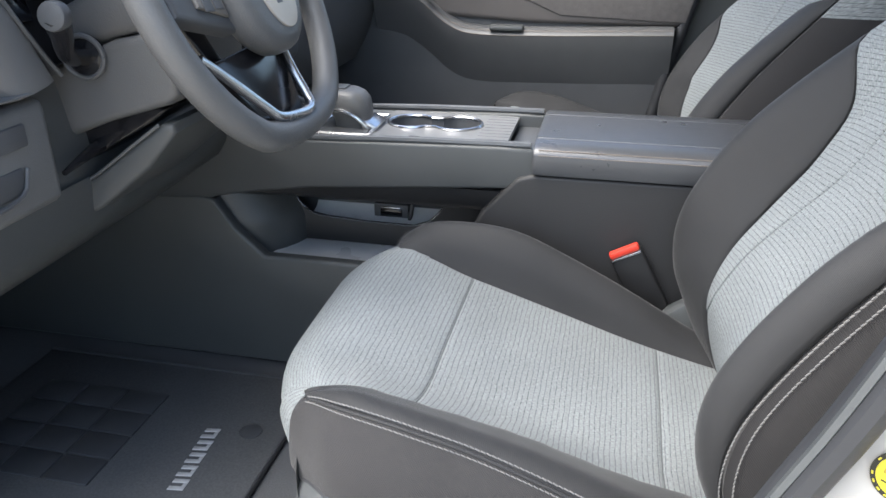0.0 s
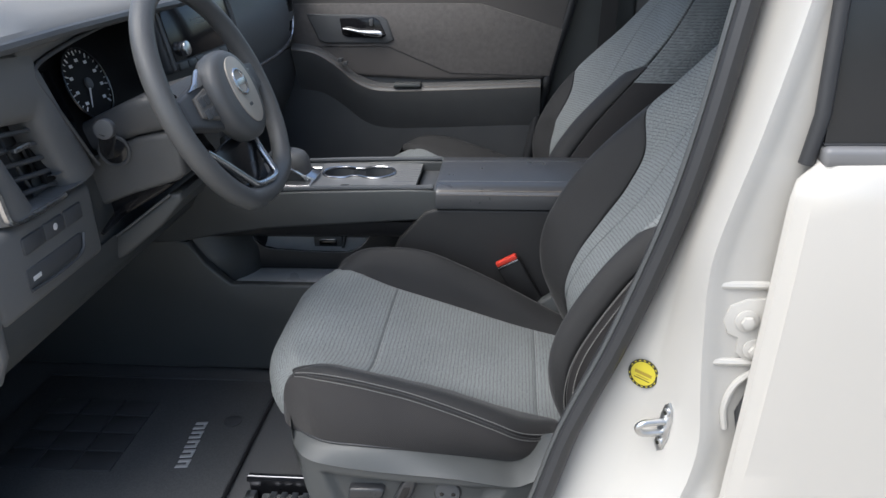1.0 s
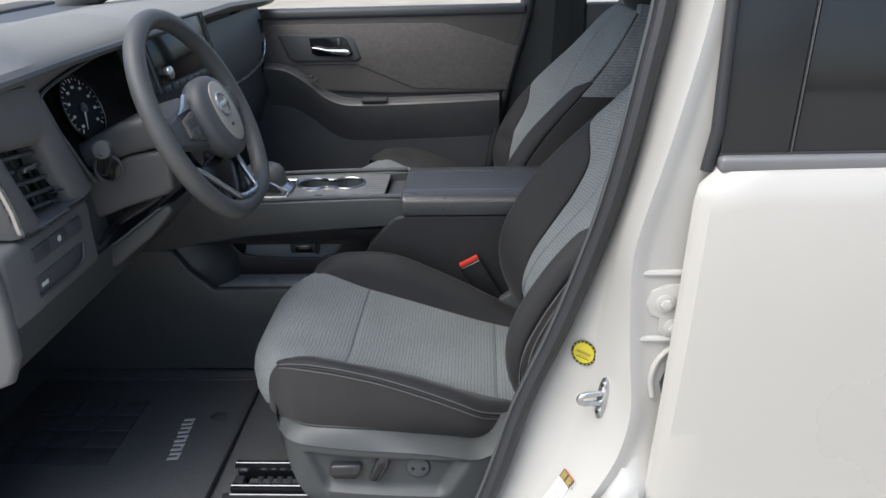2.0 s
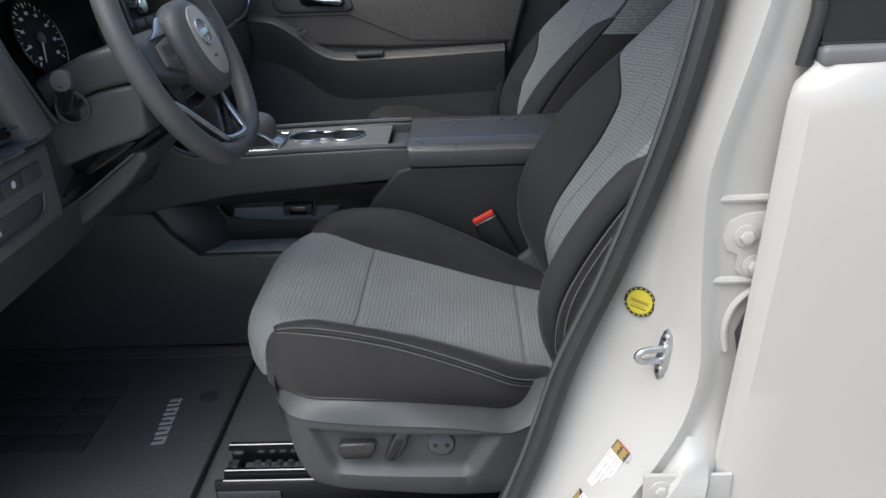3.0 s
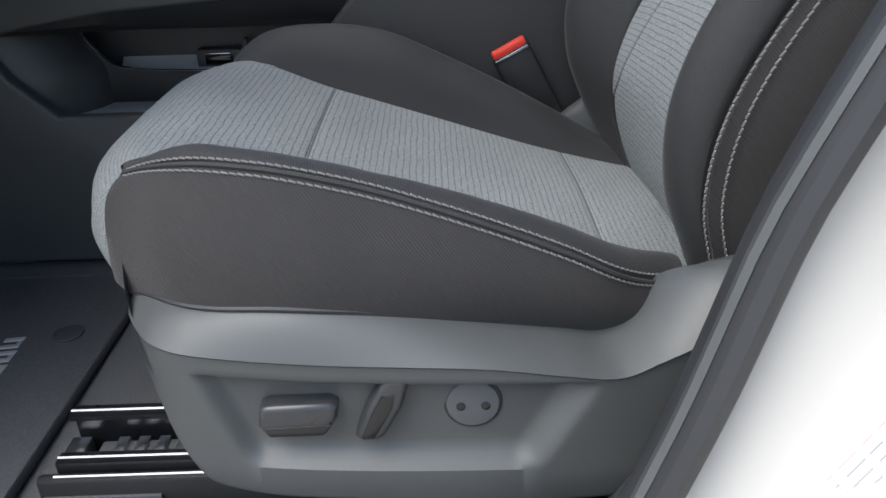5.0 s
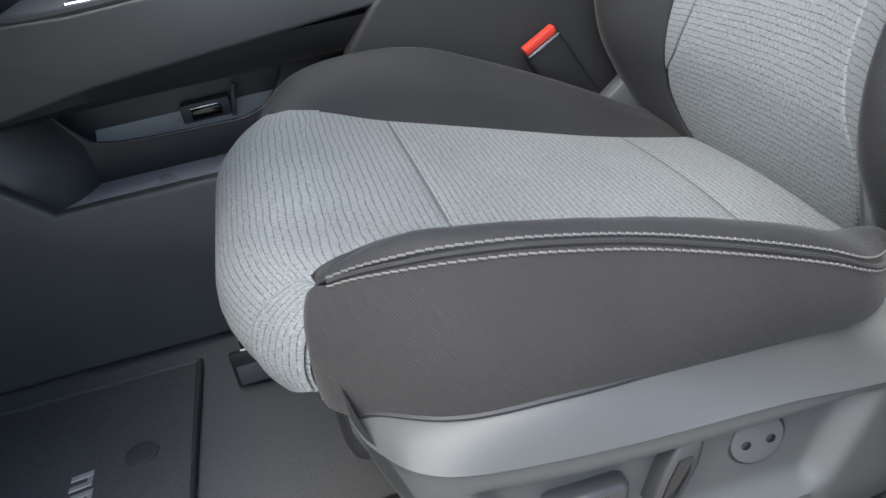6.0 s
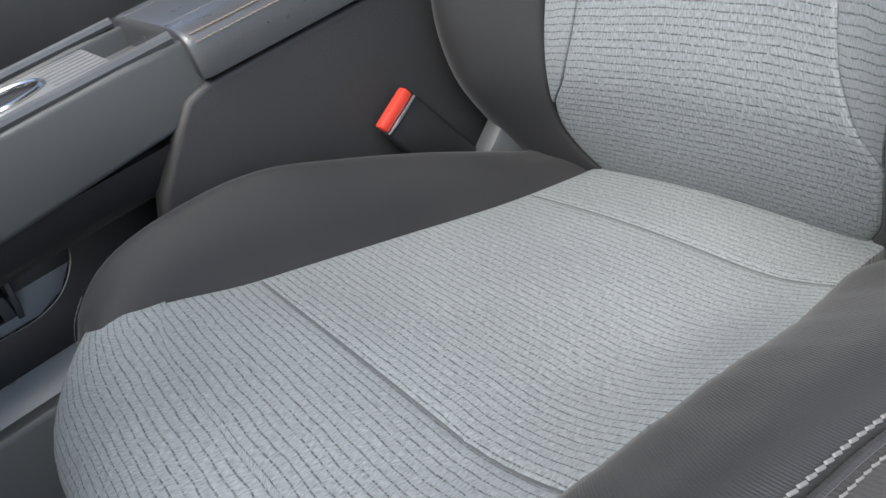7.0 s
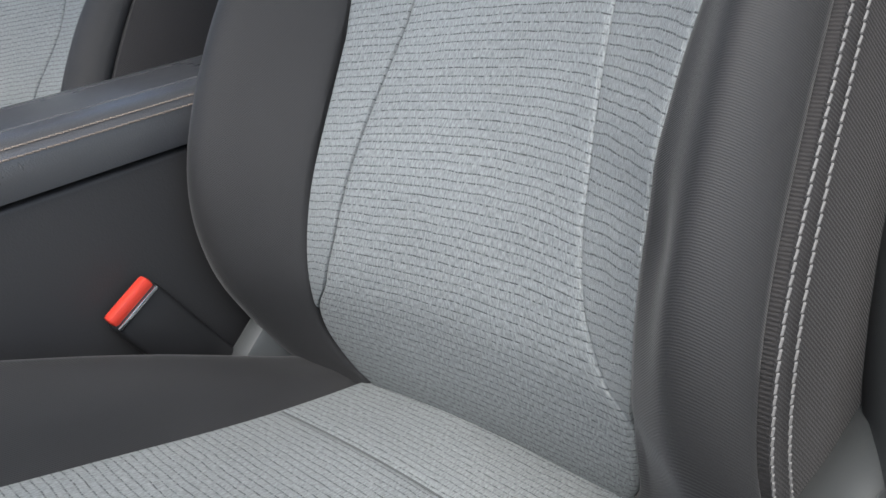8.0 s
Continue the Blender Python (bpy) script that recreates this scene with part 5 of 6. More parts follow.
for s in (-1, 1):
    plate([(s * 0.062, 0.034), (s * 0.155, 0.022), (s * 0.158, -0.018), (s * 0.062, -0.046)], -0.012, 0.024, PLASTIC_DK, "spoke", "black side spoke", 0.006)
    plate([(s * 0.074, 0.022), (s * 0.120, 0.016), (s * 0.122, -0.014), (s * 0.074, -0.030)], 0.011, 0.006, BUTTONS, "button_panel", "taupe button cluster", 0.003)
    for i in range(2):
        for j in range(2):
            plate([(s * (0.080 + 0.019 * i), 0.014 - 0.020 * j), (s * (0.095 + 0.019 * i), 0.012 - 0.020 * j), (s * (0.095 + 0.019 * i), -0.002 - 0.018 * j), (s * (0.080 + 0.019 * i), -0.002 - 0.020 * j)], 0.0165, 0.0022, PLASTIC_DK, "wheel_button", "", 0.001)
    # reflection on the gloss black spoke piece, put in as silver
    plate([(s * 0.060, 0.050), (s * 0.090, 0.034), (s * 0.118, 0.026), (s * 0.070, 0.024)], 0.006, 0.010, CHROME, "spoke_accent", "accent, silver for the reflection on gloss black", 0.003)
plate([(-0.120, -0.066), (0.050, -0.060), (0.030, -0.158), (-0.066, -0.148)], -0.014, 0.010, PLASTIC_GL, "lower_spoke", "gloss black lower spoke", 0.004)
SPOKE = [wp(-0.138, -0.058, 0.000), wp(-0.122, -0.073, 0.002), wp(-0.070, -0.130, 0.008), wp(-0.058, -0.142, 0.010), wp(-0.020, -0.150, 0.012), wp(0.014, -0.152, 0.012), wp(0.026, -0.144, 0.010), wp(0.036, -0.105, 0.002), wp(0.046, -0.070, -0.004)]
part("lower_trim", tube(rail(SPOKE, 60), 0.0056, 10), CHROME, wheel, "silver spoke trim")
column = thing("steering_column", "charcoal steering column shroud with stalks", "steering column")
part("lower_shroud", side_plate([(-0.750, 0.523), (-0.690, 0.546), (-0.612, 0.569), (-0.598, 0.580), (-0.596, 0.650), (-0.640, 0.6425), (-0.668, 0.637), (-0.760, 0.600)], -0.474, 0.165, 0.010, 4), LEATHER, column, "charcoal lower shroud")
part("upper_shroud", side_plate([(-0.668, 0.638), (-0.640, 0.6435), (-0.597, 0.651), (-0.600, 0.690), (-0.625, 0.705), (-0.680, 0.690), (-0.760, 0.655), (-0.760, 0.601)], -0.471, 0.159, 0.014, 4), LEATHER, column, "charcoal upper shroud")
part("belly_cover", side_plate([(-0.790, 0.441), (-0.719, 0.482), (-0.668, 0.518), (-0.628, 0.546), (-0.612, 0.548), (-0.610, 0.538), (-0.650, 0.494), (-0.720, 0.440), (-0.80, 0.400)], -0.470, 0.180, 0.006, 3), PLASTIC, column, "charcoal cover under the column")
# light catching the cover's edge, drawn as a paler tube
part("cover_edge", tube(rail([(-0.788, -0.4715, 0.4405), (-0.719, -0.4715, 0.4825), (-0.668, -0.4715, 0.5185), (-0.628, -0.4715, 0.5465)], 24), 0.0020, 6), TRIM, column, "pale line for the lit cover edge")
part("gap_filler", side_plate([(-0.760, 0.480), (-0.700, 0.515), (-0.645, 0.545), (-0.625, 0.560), (-0.70, 0.560), (-0.76, 0.535)], -0.452, 0.13, 0.004), PLASTIC_GL, column, "black column inside")
part("collar", moved(prism([(-0.104, 0.030), (-0.092, -0.020), (-0.074, -0.062), (-0.048, -0.100), (-0.030, -0.100), (-0.050, -0.050), (-0.070, 0.030), (-0.090, 0.045)], 0.010, 0.003, 3), mW @ Matrix.Translation((0, 0, -0.040))), PLASTIC_GL, column, "gloss black collar behind the wheel")
part("stalk", tube(rail([(-0.700, -0.468, 0.620), (-0.698, -0.490, 0.621), (-0.688, -0.520, 0.632), (-0.672, -0.542, 0.656), (-0.666, -0.552, 0.672)], 16), [0.0100] * 10 + [0.0105 + 0.0004 * k for k in range(6)], 12), PLASTIC_GL, column, "black indicator stalk")
part("stalk_tip", disc((-0.667, -0.545, 0.672), (0.1, -1, 0.1), 0.0145, 0.016, 0.003, 20), PLASTIC_DK, column)
part("stalk_boot", disc((-0.699, -0.472, 0.620), (0.1, -1, 0.1), 0.022, 0.008, 0.003, 28), PLASTIC_GL, column, "black round boot")
part("stalk_ring", tube([Vector((-0.699, -0.481, 0.620)) + 0.0225 * Vector((math.cos(q), 0.1 * math.cos(q), math.sin(q))) for q in [2 * math.pi * k / 28 for k in range(29)]], 0.0030, 8, False), PLASTIC_DK, column)

# ---- driver side pillar ----
px = curve([(-0.10, -0.40), (0.0, -0.21), (0.10, -0.132), (0.162, -0.095), (0.204, -0.077), (0.242, -0.062), (0.29, -0.046), (0.352, -0.026), (0.41, -0.003), (0.476, 0.024), (0.594, 0.064), (0.675, 0.087), (0.83, 0.122), (0.893, 0.136), (1.25, 0.19)])
pc = curve([(-0.10, -0.10), (0.10, -0.04), (0.19, 0.012), (0.265, 0.060), (0.317, 0.086), (0.38, 0.098), (0.45, 0.093), (0.52, 0.088), (0.60, 0.086), (0.65, 0.095), (0.75, 0.122), (0.90, 0.160), (1.25, 0.22)])
lean_in = curve([(-0.1, -0.03), (0.15, -0.025), (0.25, -0.012), (0.36, 0.0), (0.7, 0.0), (0.85, 0.02), (1.0, 0.06), (1.25, 0.16)])
FACE_Y = curve([(0, -0.762), (0.15, -0.775), (0.42, -0.790), (0.56, -0.798), (0.66, -0.815), (0.80, -0.838), (0.92, -0.850), (1, -0.856)])
rows = []
for i in range(70):
    z = -0.10 + 1.35 * i / 69
    s, c, d = px(z), pc(z), lean_in(z)
    w = c - s
    cut = -0.878 if z < 0.27 else -0.846
    cut = cut if not 0.25 < z < 0.30 else -0.878 + 0.032 * (z - 0.25) / 0.05
    face = [(s + f * w, FACE_Y(f) + d, z) for f in [k / 16 for k in range(17)]]
    rows.append([(s + 0.04, -0.742 + d, z)] + face + [(c + 0.010, -0.853 + d, z), (c + 0.017, -0.849 + d, z), (c + 0.026, cut + d, z), (max(c + 0.03, 0.078 + 0.13 * z), cut + 0.001 + d, z), (max(c + 0.045, 0.100 + 0.13 * z), -0.842 + d, z), (0.40, -0.838 + d, z), (0.42, -0.70 + d, z)])
pillar = thing("pillar_driver", "white painted door pillar with striker", "pillar", kind="structure")
part("pillar_skin", grid(rows), PAINT_IN, pillar, "pearl white paint")
rows = []
for i in range(50):
    z = -0.05 + 1.25 * i / 49
    s, d = px(z), lean_in(z)
    dx, dz = px(z + 0.01) - px(z - 0.01), 0.02
    L = math.hypot(dx, dz)
    q = Vector((dz / L, 0, -dx / L))  # across the seal, towards the rear
    c = Vector((s - 0.0145, -0.788 + d, z))
    ring = []
    for k in range(12):
        a = 2 * math.pi * k / 12
        ring.append(c + q * (0.0150 * math.cos(a) - 0.004 * math.sin(a)) + Vector((0, -0.025 * math.sin(a), 0)))
    rows.append(ring)
seal = tagged(part("door_seal", grid(rows, closed=True, caps=True), RUBBER), "black rubber door seal along the opening", "door seal", kind="structure")
rows = []
for i in range(50):
    z = -0.05 + 1.25 * i / 49
    s, d = px(z), lean_in(z)
    rows.append([(s - 0.022, -0.800 + d, z), (s - 0.030, -0.805 + d, z), (s - 0.033, -0.801 + d, z), (s - 0.031, -0.794 + d, z), (s - 0.016, -0.768 + d, z), (s - 0.005, -0.751 + d, z), (s + 0.003, -0.741 + d, z), (s + 0.03, -0.70 + d, z), (s + 0.09, -0.665 + d, z), (s + 0.19, -0.65 + d, z), (s + 0.28, -0.66 + d, z)])
ptrim = tagged(part("pillar_trim", grid(rows), PLASTIC), "charcoal plastic inner pillar trim", "pillar trim", kind="structure")


def on_pillar(z, f, out=0.0):
    """A place on the pillar's front face at height z, f from 0 (seal) to 1 (corner)."""
    s, c, d = px(z), pc(z), lean_in(z)
    ys = FACE_Y
    a, b = Vector((s + (f - 0.05) * (c - s), ys(max(0, f - 0.05)), z)), Vector((s + (f + 0.05) * (c - s), ys(min(1, f + 0.05)), z))
    t = (b - a).normalized()
    n = Vector((t.y, -t.x, 0))
    if n.x > 0:
        n = -n
    p = Vector((s + f * (c - s), ys(f) + d, z))
    up = (on0(z + 0.02, f) - on0(z - 0.02, f)).normalized()
    n = (n - up * n.dot(up)).normalized()
    return p + n * out, t, up, n


def on0(z, f):
    s, c = px(z), pc(z)
    ys = FACE_Y
    return Vector((s + f * (c - s), ys(f), z))


def frame_on(z, f, out=0.0, turn=0.0):
    p, t, up, n = on_pillar(z, f, out)
    r = up.cross(n).normalized()
    u = n.cross(r)
    m = Matrix(((r.x, u.x, n.x, p.x), (r.y, u.y, n.y, p.y), (r.z, u.z, n.z, p.z), (0, 0, 0, 1)))
    return m @ pose(0, 0, 0, 0, 0, turn)


sticker = thing("round_sticker", "yellow round dealer sticker with black border", "sticker")
mK = frame_on(0.434, 0.42, 0.0022)
part("disc_border", moved(prism(oval(0, 0, 0.0185, 40), 0.0005, 0), mK), INK, sticker, "black border")
part("disc_field", moved(prism(oval(0, 0, 0.0150, 40), 0.0008, 0), mK), YELLOW, sticker, "yellow field")
part("print_bar", moved(box(-0.0105, 0.0105, -0.0018, 0.0022, 0.0006, 0.0010, 0), mK), AMBER, sticker)
part("print_bar", moved(box(-0.0075, 0.0075, -0.0052, -0.0040, 0.0006, 0.0010, 0), mK), AMBER, sticker)
part("print_bar", moved(box(-0.0095, 0.0095, -0.0080, -0.0070, 0.0006, 0.0010, 0), mK), INK, sticker)
for k in range(16):
    a = radians(20 + 20 * k if k < 8 else 20 * k + 40)
    part("rim_print", moved(box(-0.0012, 0.0012, -0.0006, 0.0006, 0, 0.0009, 0), mK @ pose(0.0168 * math.cos(a), 0.0168 * math.sin(a), 0, 0, 0, math.degrees(a) + 90)), YELLOW, sticker)
striker = thing("door_striker", "zinc steel door striker bolted to the pillar", "door striker")
mK = frame_on(0.384, 0.72, 0.0)
part("base_plate", moved(prism([(-0.0085, -0.014), (-0.006, -0.028), (0.0, -0.034), (0.006, -0.028), (0.0085, -0.012), (0.0085, 0.012), (0.006, 0.028), (0.0, 0.034), (-0.006, 0.028), (-0.0085, 0.014)], 0.004, 0.0012), mK), ZINC, striker, "zinc base plate")
part("loop", tube(rail([mK @ Vector(p) for p in ((0.0, 0.0075, 0.0), (-0.004, 0.0075, 0.016), (-0.008, 0.006, 0.030), (-0.010, 0.0, 0.034), (-0.008, -0.006, 0.030), (-0.004, -0.0075, 0.016), (0.0, -0.0075, 0.0))], 30), 0.0042, 10), ZINC, striker, "zinc steel loop")
for v in (-0.021, 0.021):
    b = part("bolt", moved(disc((0, v, 0.003), (0, 0, 1), 0.0056, 0.0035, 0.001, 20), mK), ZINC, striker, "bolt head")
    part("socket", moved(disc((0, v, 0.0063), (0, 0, 1), 0.0026, 0.0006, 0, 8), mK), INK, b)
plab = thing("tyre_label", "white tyre pressure label with dark yellow-lettered header", "label")
mK = frame_on(0.233, 0.70, 0.0015, 0)
part("sheet", moved(box(-0.0115, 0.0115, -0.0355, 0.0355, 0, 0.0004, 0), mK), PAPER, plab, "white label")
part("header", moved(box(-0.0115, 0.0115, 0.0205, 0.0355, 0.0003, 0.0008, 0), mK), INK_BROWN, plab, "dark brown header")
part("header_edge", moved(box(-0.0115, 0.0115, 0.0347, 0.0357, 0.0007, 0.0010, 0), mK), RED, plab)
for k in range(7):
    for a, b in ((-0.0103, -0.0008), (0.0008, 0.0103)):
        part("print_bar", moved(box(a + 0.0006 * (k % 2), b - 0.0009 * (k % 3), 0.0215 + 0.00180 * k, 0.0228 + 0.00180 * k, 0.0007, 0.0010, 0), mK), TAN, plab)
for k in range(4):
    x0 = -0.0097 + 0.0055 * k
    part("rule", moved(box(x0 - 0.0016, x0 - 0.0013, -0.0345, 0.0195, 0.0003, 0.0006, 0), mK), INK_RED, plab)
    for j, (a, b) in enumerate(((-0.0335, -0.0285), (-0.0255, -0.0095), (-0.0065, 0.0040), (0.0075, 0.0180))):
        part("print_bar", moved(box(x0, x0 + 0.0011, a + 0.0007 * ((k + j) % 3), b - 0.0006 * ((2 * k + j) % 3), 0.0003, 0.0007, 0), mK), INK_RED if j == 3 or k == 0 else INK_GREY, plab)
for v in (-0.0345, -0.0270, -0.0080, 0.0195):
    part("rule", moved(box(-0.0112, 0.0112, v, v + 0.0003, 0.0003, 0.0006, 0), mK), INK_RED, plab)
part("side_code", moved(box(0.0135, 0.0165, 0.0225, 0.0255, 0, 0.0004, 0), mK), INK_GREY, plab, "small grey code mark")
part("side_code", moved(box(0.0143, 0.0158, 0.0275, 0.0330, 0, 0.0004, 0), mK), INK_PALE, plab, "pale print")
plab2 = thing("warning_label", "white warning label with dark yellow-lettered edge", "label")
mK2 = frame_on(0.180, 0.665, 0.0015, 0)
part("sheet", moved(box(-0.0105, 0.0105, -0.018, 0.014, 0, 0.0004, 0), mK2), PAPER, plab2, "white label")
part("header", moved(box(-0.0105, -0.0040, -0.018, 0.014, 0.0003, 0.0008, 0), mK2), INK_BROWN, plab2, "dark brown edge")
for k in range(3):
    part("print_bar", moved(box(-0.0098 + 0.0019 * k, -0.0086 + 0.0019 * k, -0.017, 0.012 - 0.002 * k, 0.0007, 0.001, 0), mK2), TAN, plab2)
for k in range(3):
    part("print_bar", moved(box(-0.0022 + 0.0042 * k, -0.0010 + 0.0042 * k, -0.016, 0.011 - 0.003 * k, 0.0003, 0.0007, 0), mK2), INK_GREY, plab2)

# hinges of the rear door
def hinge(name, x, z, lower=False):
    h = thing(name, "white painted rear door hinge with bolts", "hinge", group="door hinges")
    y = -0.8465 if not lower else -0.8775
    if not lower:
        part("leaf", side_plate([(x - 0.024, z), (x - 0.018, z + 0.016), (x - 0.002, z + 0.024), (x + 0.02, z + 0.026), (x + 0.06, z + 0.026), (x + 0.06, z - 0.052), (x + 0.004, z - 0.050), (x - 0.006, z - 0.040), (x - 0.006, z - 0.022), (x - 0.018, z - 0.016)], y + 0.002, -0.005, 0.0015), PAINT_IN, h, "white hinge leaf")
        spots = ((x, z), (x + 0.012, z - 0.034))
    else:
        part("leaf", side_plate([(x - 0.02, z + 0.02), (x + 0.08, z + 0.02), (x + 0.08, z - 0.03), (x - 0.02, z - 0.03)], y + 0.002, -0.006, 0.0015), PAINT_IN, h, "white hinge leaf")
        spots = ((x, z), (x + 0.036, z - 0.002))
    for bx, bz in spots:
        part("washer", disc((bx, y - 0.003, bz), (0, -1, 0), 0.0125, 0.003, 0.001, 28), PAINT_IN, h, "round washer")
        part("bolt", disc((bx, y - 0.006, bz), (0, -1, 0), 0.0075, 0.006, 0.0015, 6), PAINT_IN, h, "hex bolt")
    return h


upper_hinge = hinge("hinge", 0.132, 0.540)
lower_hinge = hinge("hinge", 0.060, 0.236, True)
grommet = thing("wire_grommet", "black rubber grommet in the door jamb", "grommet")
part("flange", side_plate([(0.138, 0.400), (0.133, 0.425), (0.142, 0.452), (0.165, 0.466), (0.22, 0.466), (0.22, 0.390), (0.16, 0.388)], -0.846, -0.012, 0.005, 3), RUBBER, grommet, "black rubber flange")
part("flange_rim", tube(rail([(0.22, -0.848, 0.482), (0.160, -0.848, 0.482), (0.132, -0.848, 0.462), (0.122, -0.848, 0.430), (0.126, -0.848, 0.402)], 24), 0.004, 8), PAINT_IN, grommet)
boot = thing("wire_boot", "black ribbed rubber cable boot", "cable boot")
for k in range(6):
    part("rib", disc((0.150 + 0.002 * k, -0.862, 0.305 + 0.011 * k), (0, 0, 1), 0.014, 0.007, 0.003, 18), RUBBER, boot)
for zb, x0 in ((0.580, 0.100), (0.488, 0.093)):
    part("pressed_bead", tube([(x0, -0.847, zb), (0.25, -0.847, zb)], 0.0045, 8), PAINT_IN, pillar)

# ---- rear door ----
rear_door = thing("rear_door", "closed pearl white rear door with dark window", "car door", kind="structure")
edge = curve([(-0.30, 0.05), (0.0, 0.090), (0.216, 0.118), (0.347, 0.128), (0.511, 0.138), (0.663, 0.147), (0.695, 0.151), (0.708, 0.158), (0.716, 0.170)])
bulge = curve([(-0.30, 0.02), (0.0, 0.0), (0.25, -0.004), (0.45, -0.012), (0.60, -0.014), (0.70, -0.006), (0.716, 0.002)])
rows = []
for i in range(60):
    z = -0.30 + 1.016 * i / 59
    e, b = edge(z), bulge(z)
    rows.append([(e + 0.02, -0.853, z), (e + 0.003, -0.856 + 0.3 * b, z), (e, -0.862 + 0.5 * b, z), (e + 0.003, -0.868 + 0.6 * b, z), (e + 0.013, -0.8715 + 0.7 * b, z), (e + 0.016, -0.874 + 0.8 * b, z), (e + 0.06, -0.880 + b, z), (e + 0.20, -0.888 + b, z), (0.70, -0.895 + b, z), (1.15, -0.893 + b, z), (1.16, -0.80, z)])
rows.append([(x, min(y + 0.02, -0.84), 0.720) for x, y, z in rows[-1]])
part("skin", grid(rows), PAINT, rear_door, "pearl white paint")
part("belt_moulding", box(0.172, 1.12, -0.872, -0.845, 0.7135, 0.7325, 0.006, 3), BELTGREY, rear_door, "satin grey belt moulding")
part("belt_lip", box(0.173, 1.12, -0.862, -0.850, 0.732, 0.7345, 0.001), RUBBER, rear_door)


def pane(x0, x1, x0t, x1t, z0, z1, y, th, mat_, name, label):
    L = 0.22
    vs = [(x0, y, z0), (x1, y, z0), (x1t, y + L * (z1 - z0), z1), (x0t, y + L * (z1 - z0), z1)]
    bm = bmesh.new()
    a = [bm.verts.new(v) for v in vs]
    b = [bm.verts.new((v[0], v[1] + th, v[2])) for v in vs]
    bm.faces.new(a)
    bm.faces.new(list(reversed(b)))
    for i in range(4):
        bm.faces.new((a[i], b[i], b[(i + 1) % 4], a[(i + 1) % 4]))
    bmesh.ops.recalc_face_normals(bm, faces=bm.faces[:])
    bmesh.ops.bevel(bm, geom=bm.edges[:], offset=0.0015, segments=2, profile=0.5, affect="EDGES")
    return part(name, bm, mat_, rear_door, label)


pane(0.174, 0.2495, 0.205, 0.305, 0.732, 1.15, -0.860, 0.012, GLOSSPANEL, "pillar_applique", "black pillar cover")
pane(0.2515, 0.2535, 0.307, 0.309, 0.732, 1.15, -0.861, 0.010, TRIM, "divider", "thin grey divider")
pane(0.2555, 1.10, 0.312, 1.0, 0.732, 1.15, -0.857, 0.006, TINT, "window_pane", "dark tinted glass")
part("front_seal", tube([(0.162, -0.856, 0.713), (0.170, -0.855, 0.76), (0.196, -0.78, 1.15)], 0.0075, 10), RUBBER, rear_door, "black edge rubber")
# where the pillar and the rear door stand in the car's side
for side_thing in (pillar, seal, ptrim, sticker, striker, plab, plab2, upper_hinge, lower_hinge, grommet, boot, rear_door):
    side_thing.location = (0.019, 0.022, 0.0)

# ---- passenger side ----
pdoor = thing("passenger_door", "charcoal passenger door panel with silver handle", "car door", kind="structure")
PY = 0.665
part("upper_panel", side_plate([(-1.00, 0.56), (-0.52, 0.51), (-0.35, 0.50), (0.012, 0.50), (0.062, 0.735), (0.055, 0.752), (-1.00, 0.762)], PY, 0.04, 0.012, 3), DOORCLOTH, pdoor, "dark grey door panel")
part("lower_panel", side_plate([(-1.02, 0.02), (-0.12, 0.02), (-0.055, 0.29), (-0.005, 0.50), (-1.02, 0.58)], PY + 0.012, 0.04, 0.01, 3), PLASTIC_DK, pdoor, "black lower door panel")
part("belt_cap", box(-1.0, 0.06, PY - 0.008, PY + 0.05, 0.732, 0.760, 0.010, 3), PLASTIC_DK, pdoor, "black belt cap")
part("cloth_insert", side_plate([(-0.76, 0.600), (-0.455, 0.596), (-0.28, 0.520), (0.005, 0.510), (0.038, 0.640), (-0.19, 0.712), (-0.76, 0.718)], PY - 0.004, 0.02, 0.004), DOORINSERT, pdoor, "brown grey cloth insert")
armc = rail([(-0.73, 0.625 - 0.035, 0), (-0.66, 0.578, 0), (-0.60, 0.540, 0), (-0.545, 0.495, 0), (-0.49, 0.474, 0), (-0.35, 0.472, 0), (-0.02, 0.482, 0)], 50)
rows = []
for p in armc:
    x, z = p.x, p.y
    rows.append([(x, PY + 0.01, z + 0.020), (x, PY - 0.016, z + 0.019), (x, PY - 0.034, z + 0.014), (x, PY - 0.040, z + 0.006), (x, PY - 0.038, z - 0.004), (x, PY - 0.022, z - 0.040), (x, PY - 0.002, z - 0.085), (x, PY + 0.014, z - 0.12)])
part("armrest", grid(rows), LEATHER, pdoor, "black padded armrest")
part("armrest_stitch", stitches([(p.x, PY - 0.0345, p.y + 0.0155) for p in armc], (0, -1, 1)), THREAD_DIM, pdoor, "dim stitching")
part("armrest_stitch", stitches([(p.x, PY - 0.0412, p.y + 0.006) for p in armc], (0, -1, 0)), THREAD_DIM, pdoor, "dim stitching")
part("pull_cup", box(-0.44, -0.36, PY - 0.045, PY - 0.01, 0.487, 0.499, 0.005), PLASTIC, pdoor)
part("handle_bezel", side_plate([(-0.685, 0.690), (-0.655, 0.618), (-0.635, 0.608), (-0.455, 0.606), (-0.437, 0.616), (-0.455, 0.672), (-0.475, 0.685)], PY - 0.010, 0.02, 0.005, 3), PLASTIC_DK, pdoor, "black handle bezel")
part("handle_well", side_plate([(-0.590, 0.678), (-0.585, 0.632), (-0.57, 0.624), (-0.470, 0.620), (-0.458, 0.630), (-0.475, 0.670), (-0.49, 0.680)], PY - 0.013, 0.012, 0.004), PLASTIC_GL, pdoor, "dark handle well")
